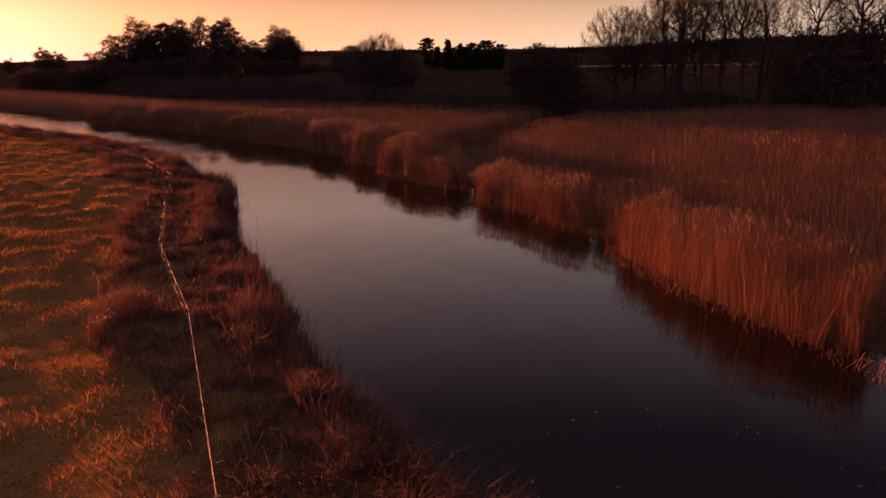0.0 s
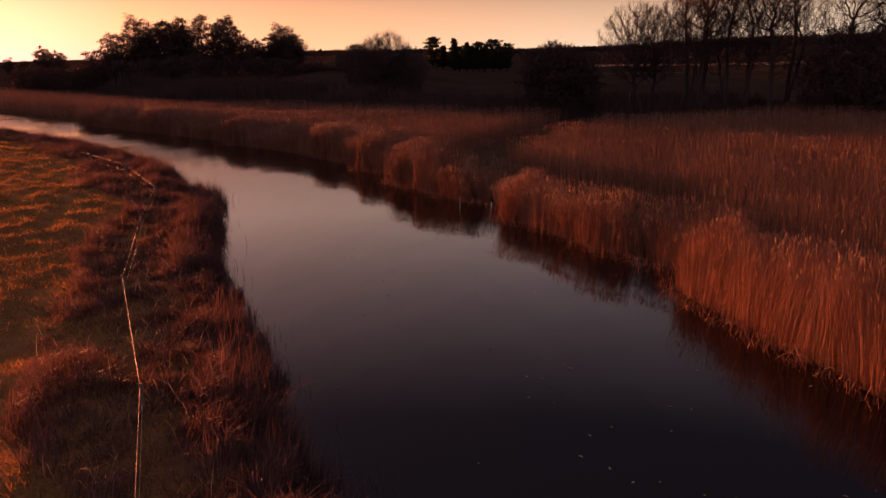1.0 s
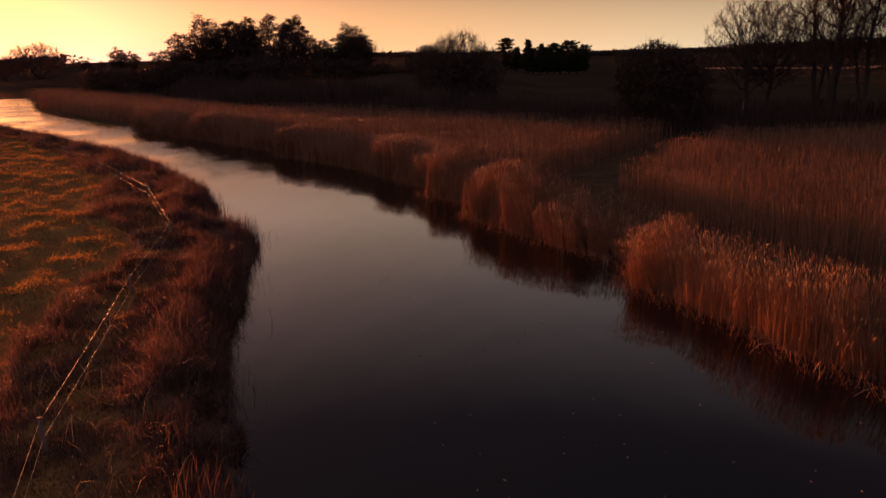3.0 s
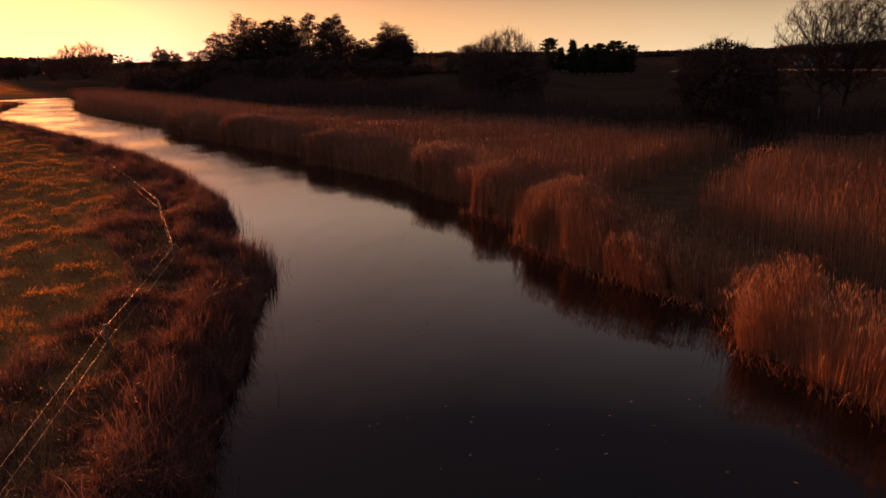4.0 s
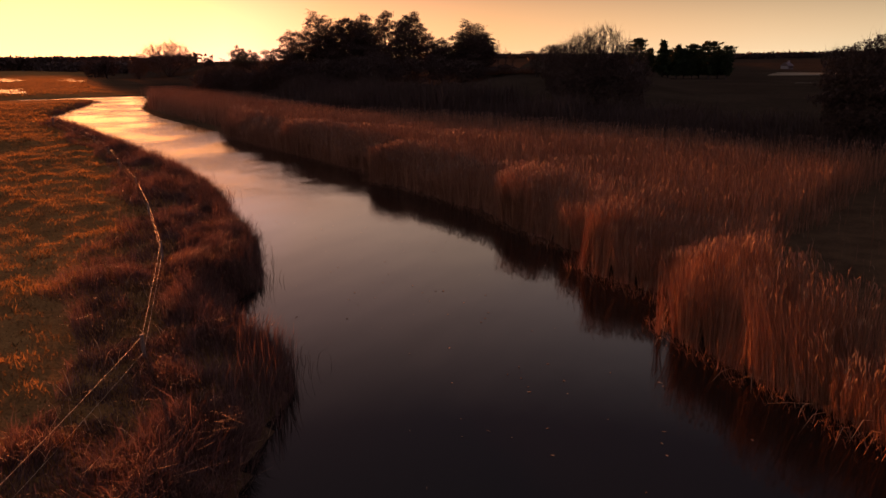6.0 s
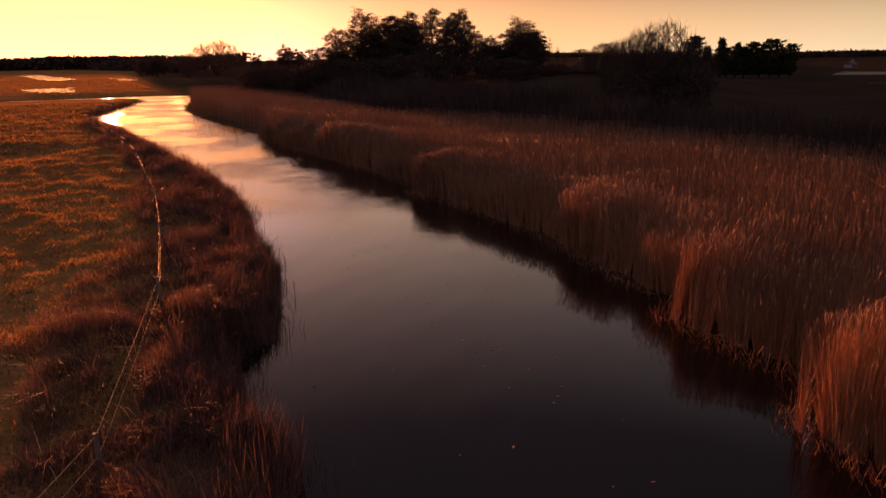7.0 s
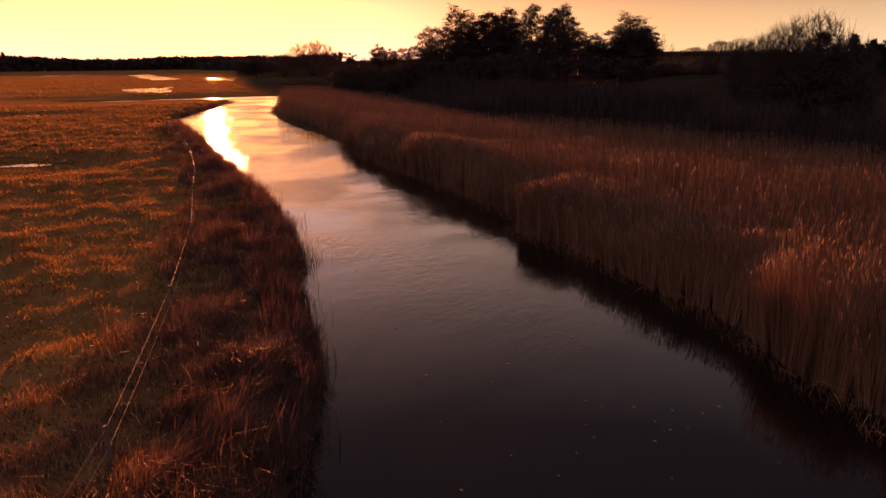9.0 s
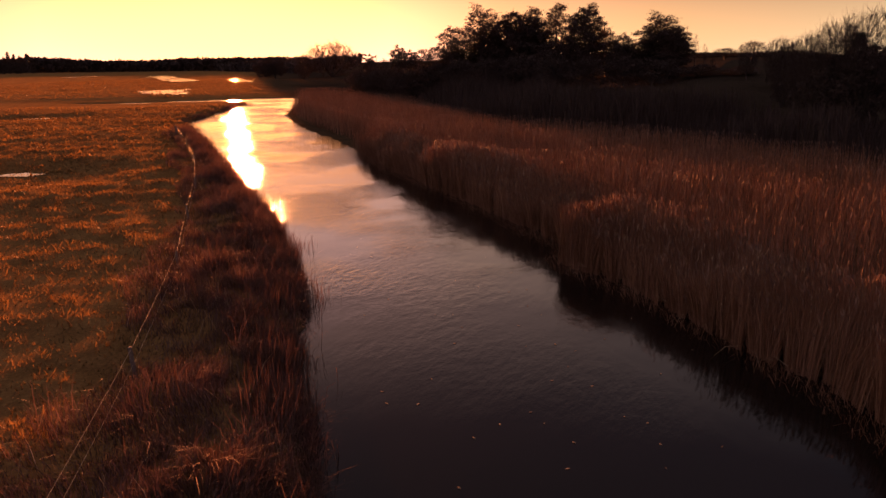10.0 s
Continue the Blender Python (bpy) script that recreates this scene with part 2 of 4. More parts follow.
def value_noise(x, y, scale, seed=0):
    """Smooth noise in the plan, 0 to 1."""
    x, y = np.asarray(x) / scale, np.asarray(y) / scale
    xi, yi = np.floor(x), np.floor(y)
    fx, fy = x - xi, y - yi
    fx, fy = fx * fx * (3 - 2 * fx), fy * fy * (3 - 2 * fy)

    def h(a, b):
        s = np.sin(a * 127.1 + b * 311.7 + seed * 74.7) * 43758.5453
        return s - np.floor(s)

    return (h(xi, yi) * (1 - fx) + h(xi + 1, yi) * fx) * (1 - fy) + (h(xi, yi + 1) * (1 - fx) + h(xi + 1, yi + 1) * fx) * fy


# ---- the plan: the river's two banks, walked upstream ----
RIGHT = [(15, -20), (12.5, 0), (10.6, 9), (9.2, 14.3), (8.0, 16.6), (6.9, 19.4), (6.3, 21.5), (5.9, 23.4), (6.9, 24.9), (5.7, 25.9), (4.5, 27.7), (3.9, 29.2),
         (2.4, 31.4), (1.4, 32.6), (2.1, 34.1), (1.5, 35.3), (-0.2, 36.8), (-2.3, 39.5), (-4.0, 41.7), (-3.1, 43.6), (-4.7, 44.8), (-6.4, 46.7), (-5.8, 48.1),
         (-7.2, 49.0), (-9.0, 51.3), (-11, 54.2), (-13.3, 56.4), (-16.3, 59.1), (-18.9, 60.8), (-18.8, 62.6), (-20.4, 63.7), (-23, 66.1), (-27.5, 70), (-34.5, 75.7),
         (-40.5, 81.3), (-49, 88.6), (-60, 97.6), (-73.5, 110.5), (-82, 122), (-92, 136), (-101, 146)]
LEFT = [(6, -20), (4, 0), (1.8, 6.5), (0.1, 9.7), (-1.8, 12.5), (-3.0, 14.4), (-4.0, 15.9), (-4.3, 17.6), (-5.9, 21.2), (-7.6, 25), (-8.7, 27.2),
        (-9.7, 30.5), (-10.3, 33), (-11.2, 36.5), (-12.1, 38.0), (-14.4, 39.6), (-15.6, 41.5), (-15.3, 42.5), (-16.1, 43.7), (-17.5, 46.1), (-19.6, 48.7), (-21.8, 51.4),
        (-23.9, 54.2), (-26.5, 57), (-30.5, 60.9), (-36, 65.4), (-42.6, 70.7), (-51.5, 78.2), (-62.5, 87), (-75, 97.3), (-81, 106), (-88, 117),
        (-95, 129), (-99.5, 135.5)]
RIVER = np.array(RIGHT + [(-107, 146), (-112, 135), (-119, 126), (-124, 119), (-121, 118), (-115, 124), (-109, 131), (-104, 138)] + LEFT[::-1], float)


def to_line(x, y, line):
    """Distance in the plan to a polyline."""
    best = np.full(np.shape(x), 1e9)
    for (ax, ay), (bx, by) in zip(line[:-1], line[1:]):
        dx, dy = bx - ax, by - ay
        t = np.clip(((x - ax) * dx + (y - ay) * dy) / (dx * dx + dy * dy), 0, 1)
        best = np.minimum(best, np.hypot(x - ax - t * dx, y - ay - t * dy))
    return best


def inside(x, y, poly):
    r = np.zeros(np.shape(x), bool)
    px, py = poly[:, 0], poly[:, 1]
    for i in range(len(poly)):
        j = i - 1
        c = ((py[i] > y) != (py[j] > y)) & (x < (px[j] - px[i]) * (y - py[i]) / (py[j] - py[i] + 1e-12) + px[i])
        r ^= c
    return r


# right of this line lies the reed side
MIDDLE = np.array([(10, -20), (8, 0), (5.5, 9), (2.2, 15), (0.8, 21), (-0.8, 26), (-3, 31), (-5.5, 36.5), (-9, 42), (-13, 48), (-17, 54), (-22, 59.5), (-29, 65.5),
                   (-39, 74), (-50, 83), (-61, 92), (-74, 104), (-83, 115), (-92, 130), (-100, 142)], float)
EAST = np.array(list(map(tuple, MIDDLE)) + [(-160, 200), (-600, 700), (-600, 3000), (3000, 3000), (3000, -3000), (11, -3000)], float)
BACK = [(60, 70), (45, 78), (30, 72), (16, 66), (6, 72), (-4, 82), (-12, 88), (-26, 97), (-40, 103), (-62, 128), (-73, 140), (-104, 160)]
LANE = [(6.4, 31), (5.0, 33.5), (2.4, 38), (0.2, 43), (2, 49), (6, 58), (11, 67)]
SHORT = [(-0.4, 37.1), (1.5, 35.2), (1.4, 32.6), (2.4, 31.4), (4.5, 27.7), (5.5, 26.1)]
# clumps of reed that stand proud of the bank: x, y, reach
CLUMPS = [(-6.3, 47.3, 1.7), (-3.3, 42.1, 1.6), (-2.0, 40.0, 1.7), (0.0, 37.0, 1.3), (2.1, 33.4, 1.3), (3.5, 30.2, 1.4), (4.7, 28.4, 1.2), (6.5, 22.9, 1.5), (7.3, 19.6, 2.0), (8.5, 16.6, 2.0),
          (-12.6, 56.4, 1.6), (-19.4, 61.6, 1.8), (-9.0, 52.4, 1.3), (-28, 71.5, 2.2)]
INLET = [(9.3, 12.8), (12.6, 16.5), (18, 21)]
FENCE = [(-0.2, 1.0, 1.1), (-3.1, 8.2, 1.1), (-6.1, 15.6, 1.1), (-9.3, 22.0, 1.15), (-12.1, 29.7, 1.1), (-14.2, 36.2, 1.1), (-18.4, 42.5, 1.25), (-23.2, 48.2, 1.1),
         (-28.3, 53.9, 1.05), (-33.4, 59.0, 1.1), (-38.6, 64.3, 1.1), (-44.6, 69.9, 1.15), (-53, 77, 1.1), (-61.4, 83.6, 1.3)]
POOLS = [(-51.6, 63.7), (-94.5, 92.6)]


def ground_height(x, y):
    x, y = np.asarray(x, float), np.asarray(y, float)
    wet = inside(x, y, RIVER)
    d = to_line(x, y, np.vstack([RIVER, RIVER[:1]]))
    d = d + (value_noise(x, y, 1.7, 3) - 0.5) * 0.7 * np.clip(d / 1.0, 0.4, 1)
    east = inside(x, y, EAST)
    lump = (value_noise(x + 0.35 * y, y, 0.8, 5) ** 2 * 0.14 + value_noise(x - 0.3 * y, y, 1.6, 7) * 0.07 + value_noise(x, y, 5.5, 6) * 0.14 + value_noise(x, y, 0.35, 8) * 0.05)
    west = 0.14 + np.clip(d / 1.3, 0, 1) * 0.2 + lump * np.clip(d / 1.0, 0.2, 1)
    back = np.hypot(x + 10, y - 40)
    far = np.clip((back - 90) / 900, 0, 1)
    for px, py in POOLS:
        west = west + (0.3 - west) * np.clip(1.8 - np.hypot(x - px, y - py) / 4, 0, 1)
    spit = np.clip(1.6 - to_line(x, y, [(-128, 116), (-114, 125), (-106, 133), (-103, 142)]) / 14, 0, 1)
    west = west + (0.13 - west) * spit + far * 1.2
    behind = to_line(x, y, BACK)
    beyond = inside(x, y, np.array(BACK + [(-400, 500), (-600, 3000), (3000, 3000), (3000, 70)], float))
    rise = np.where(beyond, behind, 0.0)
    ridge_side = np.clip((4 - x) / 30, 0, 1)
    s1 = np.clip(rise / 14, 0, 1)
    s2 = np.clip((rise - 12) / 50, 0, 1)
    s2 = s2 * s2 * (3 - 2 * s2)
    fade = np.clip(to_line(x, y, [(-104, 160), (-400, 500)]) / 70, 0, 1)
    fade = fade * fade * (3 - 2 * fade)
    s1, s2 = s1 * np.clip(fade * 3, 0, 1), s2 * fade
    land = np.clip(d * 0.12 - 0.12, -0.1, 0.12) + value_noise(x, y, 1.3, 4) * 0.06 + s1 * s1 * (3 - 2 * s1) * (0.7 + 0.8 * ridge_side) + s2 * 4.4 * ridge_side + value_noise(x, y, 35, 2) * 0.5 * s2
    hill = np.clip((back - 450) / 700, 0, 1)
    side = np.clip((x + 60) / 400, 0, 1)
    land = land + hill * hill * (3 - 2 * hill) * (2 + 9 * side) + value_noise(x, y, 260, 12) * 3.0 * hill
    g = np.where(east, land, west)
    return np.where(wet, -0.12 - np.clip(d / 2.5, 0, 1) * 0.7, g)


def graded(lo, hi, step, end_lo, end_hi, ratio=1.05):
    mid = list(np.arange(lo, hi, step))
    a, s, up = hi, step, []
    while a < end_hi:
        up.append(a)
        s *= ratio
        a += s
    a, s, down = lo, step, []
    while a > end_lo:
        s *= ratio
        a -= s
        down.append(a)
    return np.array(down[::-1] + mid + up)


def build_ground():
    gx, gy = graded(-34, 12, 0.34, -2600, 2600), graded(3, 66, 0.34, -700, 3200)
    X, Y = np.meshgrid(gx, gy)
    Z = ground_height(X, Y)
    v = np.stack([X, Y, Z], -1).reshape(-1, 3)
    nx, ny = len(gx), len(gy)
    i = (np.arange(ny - 1)[:, None] * nx + np.arange(nx - 1)[None]).ravel()
    t = np.concatenate([np.stack([i, i + 1, i + nx + 1], 1), np.stack([i, i + nx + 1, i + nx], 1)])
    me = tri_mesh("ground", v, t, [M_GROUND], smooth=True)
    east = inside(X.ravel(), Y.ravel(), EAST)
    beyond = inside(X.ravel(), Y.ravel(), np.array(BACK + [(-400, 500), (-600, 3000), (3000, 3000), (3000, 70)], float))
    near = np.clip(1 - to_line(X.ravel(), Y.ravel(), LEFT) / 2.2, 0, 1)
    kind = np.where(east & ~beyond, 1.0, np.where(beyond & (np.hypot(X.ravel() + 10, Y.ravel() - 40) < 1600), 2.0, near)).astype(np.float32)
    me.attributes.new("kind", "FLOAT", "POINT").data.foreach_set("value", kind)
    return tagged(new("ground", me), "tussocky winter meadow and marsh floor along the river", "ground", kind="structure")


build_ground()
water = new("water", tri_mesh("water", [(-420, -60, 0), (60, -60, 0), (60, 420, 0), (-420, 420, 0)], [(0, 1, 2), (0, 2, 3)], [M_WATER]))
tagged(water, "calm dark river water with faint ripples mirroring the dusk sky", "river", kind="structure")


def build_pond(outline):
    c = np.mean(outline, 0)
    size = float(np.ptp(np.array(outline), 0).max())
    pts = []
    for k in range(len(outline)):
        a, b = np.array(outline[k]), np.array(outline[(k + 1) % len(outline)])
        for s in np.linspace(0, 1, 14, endpoint=False):
            p = a + (b - a) * s
            pts.append(p + (p - c) * ((value_noise(p[0], p[1], size * 0.16, 3) - 0.5) * 0.8 + (value_noise(p[0], p[1], size * 0.05, 5) - 0.5) * 0.5))
    pts = np.array(pts)
    z = float(np.mean(ground_height(pts[:, 0], pts[:, 1]))) + 0.04
    v = np.vstack([[*c, z], np.column_stack([pts, np.full(len(pts), z)])])
    t = [(0, k + 1, (k + 1) % len(pts) + 1) for k in range(len(pts))]
    return tagged(new("flood_pool", tri_mesh("flood_pool", v, t, [M_WATER])), "shallow flood pool shining on the wet meadow", "pool", "flood pools", "structure")


build_pond([(-146, 148), (-151, 167), (-124, 142), (-131, 141)])
build_pond([(-340, 314), (-330, 320), (-284, 284), (-229, 241), (-235, 236), (-290, 274)])
build_pond([(-235, 262), (-226, 266), (-190, 232), (-180, 222), (-186, 222)])
build_pond([(-54.6, 61.8), (-53.9, 63.0), (-53.2, 64.4), (-52.0, 64.9), (-51.4, 63.9), (-52.6, 63.2)])
build_pond([(-97, 90.4), (-95.5, 92.2), (-92.4, 95), (-93.5, 92.2)])
build_pond([(-100.5, 139), (-104, 138.5), (-109, 131.5), (-114, 126.5), (-121, 119), (-119.5, 117.5), (-110, 126.5), (-103, 134.5)])
build_pond([(-353, 289), (-346, 266), (-340, 268), (-345, 288)])


# ---- reed bed ----
def scatter(n, x0, x1, y0, y1):
    return RNG.uniform(x0, x1, n), RNG.uniform(y0, y1, n)


def scatter_along(n, line, reach):
    """Points within reach of a polyline."""
    a, b = np.array(line[:-1], float), np.array(line[1:], float)
    ln = np.hypot(*(b - a).T)
    i = RNG.choice(len(a), n, p=ln / ln.sum())
    p = a[i] + (b[i] - a[i]) * RNG.uniform(0, 1, (n, 1)) + RNG.uniform(-reach, reach, (n, 2))
    return p[:, 0], p[:, 1]


def unit(az):
    return np.stack([np.cos(az), np.sin(az), np.zeros_like(az)], 1)


def reed_bed():
    soup = Soup()
    bed = np.array(RIGHT + BACK[::-1], float)
    up = np.array([0, 0, 1.0])
    for front in (True, False):
        count = 130000 if front else 170000
        if front:
            x, y = scatter_along(count * 3, RIGHT[2:35], 2.4)
        else:
            x, y = scatter(2200000, -104, 50, 6, 160)
            far = np.hypot(x + 5, y - 15)
            near = RNG.uniform(0, 1, len(x)) < np.clip(20 / (far + 1), 0.1, 1.0)
            x, y = x[near], y[near]
            near = inside(x, y, bed)
            x, y = x[near], y[near]
        d = to_line(x, y, RIGHT)
        edge = (value_noise(x, y, 1.9, 21) - 0.5) * 0.9 + (value_noise(x, y, 0.6, 22) - 0.5) * 0.6
        lane = to_line(x, y, LANE)
        proud = np.max([np.clip(1.5 - np.hypot(x - cx, y - cy) / r, 0, 1) for cx, cy, r in CLUMPS], axis=0)
        if front:
            ok = inside(x, y, bed) & (d > 0.08 + (0.14 + 0.6 * np.clip(edge, 0.0, 0.9)) * (1 - proud)) & (d < 2.4)
            ok &= RNG.uniform(0, 1, len(x)) < 0.75 + 0.25 * proud
        else:
            ok = d > 1.9
        ok &= (lane > (1.3 + 1.3 * value_noise(x, y, 2.0, 14)) * np.where(y < 46, 1.45, 1.0)) | (d < 1.7) | (RNG.uniform(0, 1, len(x)) < 0.03)
        ok &= to_line(x, y, INLET) > 0.8 + 0.5 * value_noise(x, y, 1.0, 13)
        pick = np.flatnonzero(ok)[:count]
        x, y, d, lane, proud = x[pick], y[pick], d[pick], lane[pick], proud[pick]
        k = len(x)
        far = np.hypot(x + 5, y - 15)
        wide = np.clip(far / 34, 0.6, 2.0) if not front else np.clip(far / 34, 0.5, 1.3)
        # stems stand in tight clumps that spread towards the top
        cell = 0.75
        ci, cj = np.floor(x / cell), np.floor(y / cell)
        cx = (ci + 0.5 + (value_noise(ci * 3.7, cj * 2.9, 1, 23) - 0.5) * 0.8) * cell
        cy = (cj + 0.5 + (value_noise(ci * 2.3, cj * 3.1, 1, 24) - 0.5) * 0.8) * cell
        grip = np.clip(1.1 - d / 1.6, 0, 1) * 0.36 * value_noise(x, y, 1.7, 26) if front else np.zeros(k)
        bx, by = x + (cx - x) * grip, y + (cy - y) * grip
        own = value_noise(ci * 5.3, cj * 4.7, 1, 25)
        z0 = np.maximum(ground_height(bx, by), -0.1)
        tall = 1.58 + 0.42 * value_noise(x, y, 2.6, 15) + 0.5 * value_noise(x, y, 7, 16) + RNG.normal(0, 0.06 if front else 0.025, k)
        tall = tall * np.clip(1.0 - (d - 1.1) * 0.06, 0.84, 1.0) * np.clip(1.0 - (d - 4) * 0.018, 0.82, 1.0)
        tall = np.where((lane < 2.2) & (d > 1.8), tall * 0.4, tall)
        # a trodden trough behind the front row
        trough = np.clip((d - 1.5) / 0.5, 0, 1) * np.clip((3.6 - d) / 0.7, 0, 1) * np.clip((y - 21) / 3, 0, 1) * np.clip((39 - y) / 3, 0, 1)
        tall = tall * (1 - 0.45 * trough * value_noise(x, y, 2.4, 28) ** 0.5)
        # lower and looser along the water, but for the proud clumps
        tall = tall * np.clip(0.68 + 0.2 * d + 0.4 * proud, 0.6, 1.06)
        short = np.clip(1.9 - to_line(x, y, SHORT), 0, 1) * np.clip(2.4 - d, 0, 1)
        tall = tall * np.where(RNG.uniform(0, 1, k) < 0.5 * np.clip(1.3 - d, 0, 1), RNG.uniform(0.45, 1.0, k), 1.0)
        tall = tall * (1 - 0.08 * short) * (1 - 0.14 * own * np.clip(1.6 - d, 0, 1))
        flop = np.clip(1 - d / 0.9, 0, 1) * np.clip(own - 0.5, 0, 1) * 1.6 + short * 0.5 * own
        out = np.array([-0.8, -0.6, 0])
        sway = unit(value_noise(x, y, 3.0, 18) * 12.6) * (0.03 + 0.08 * RNG.uniform(0, 1, k))[:, None]
        lean = (sway + out * flop[:, None] * 0.42 + unit(RNG.uniform(0, 6.28, k)) * 0.09 + unit(own * 40) * 0.1 * front) * tall[:, None]
        lean[:, 0] += (x - bx) * 1.5
        lean[:, 1] += (y - by) * 1.5
        p0 = np.column_stack([bx, by, z0 - 0.05])
        p1 = p0 + lean * 0.4 + up * (tall * 0.55)[:, None]
        p2 = p0 + lean + up * (tall * np.sqrt(np.clip(1 - flop * 0.4, 0.4, 1)))[:, None]
        soup.ribbon(p0, p1, p2, (0.0075 + 0.005 * RNG.uniform(0, 1, k)) * wide, unit(RNG.uniform(0, 6.28, k)), 0)
        for j in range(1):
            f = RNG.uniform(0.2, 0.62, k)[:, None]
            b = np.where(f < 0.55, p0 + (p1 - p0) * f / 0.55, p1 + (p2 - p1) * (f - 0.55) / 0.45)
            az = unit(RNG.uniform(0, 6.28, k))
            ln = RNG.uniform(0.22, 0.46, k)[:, None]
            soup.spear(b, b + az * ln * 0.15 + up * ln * 0.5, b + az * ln * 0.45 + up * ln * RNG.uniform(0.4, 1.0, k)[:, None],
                       0.009 * wide * RNG.uniform(0.6, 1.2, k), np.cross(az, up), 0)
        # drooping seed heads, brown and feathery
        heads = np.flatnonzero(RNG.uniform(0, 1, k) < (0.16 if front else 0.3))
        n = len(heads)
        q = p2[heads]
        az = unit(value_noise(x[heads], y[heads], 4.0, 19) * 5 + RNG.normal(0, 0.8, n))
        hp = RNG.uniform(0.14, 0.28, n)[:, None]
        soup.spear(q - up * hp * 0.6, q + up * hp * 0.1 + az * hp * 0.1, q + up * hp * 0.4 + az * hp * 0.4,
                   (0.014 + 0.014 * RNG.uniform(0, 1, n)) * np.clip(wide[heads], 0.7, 1.6), unit(RNG.uniform(0, 6.28, n)), 2)
        pl = RNG.uniform(0, 1, k) < np.where(d < 1.6, 0.03 + 0.24 * short, 0.012)
        n = pl.sum()
        az = unit(RNG.uniform(0, 6.28, n))
        hp = RNG.uniform(0.08, 0.15, n)[:, None]
        q = p2[pl]
        soup.spear(q - up * 0.03, q + up * hp * 0.5 + az * hp * 0.15, q + up * hp + az * hp * 0.5,
                   0.014 * RNG.uniform(0.6, 1.2, n) * np.clip(wide[pl], 0.8, 1.3), np.cross(az, up), 1)
    # low broken leaves and shoots that hang over the waterline
    k = 9000
    x, y = scatter_along(k, RIGHT[2:35], 0.45)
    p0 = np.column_stack([x, y, np.maximum(ground_height(x, y), -0.03)])
    az = unit(RNG.uniform(0, 6.28, k)) + np.array([-0.4, -0.3, 0])
    hi = RNG.uniform(0.12, 0.55, k)[:, None]
    soup.ribbon(p0, p0 + az * hi * 0.25 + up * hi * 0.6, p0 + az * hi * RNG.uniform(0.3, 0.9, k)[:, None] + up * hi * RNG.uniform(0.4, 1.0, k)[:, None],
                RNG.uniform(0.006, 0.012, k), unit(RNG.uniform(0, 6.28, k)), 0)
    ob = new("reed_bed", soup.mesh("reed_bed", [M_REED, M_PLUME, M_HEAD]))
    return tagged(ob, "tall dry golden reeds with feathery plumes lining the water", "reeds", kind="stuff")


reed_bed()


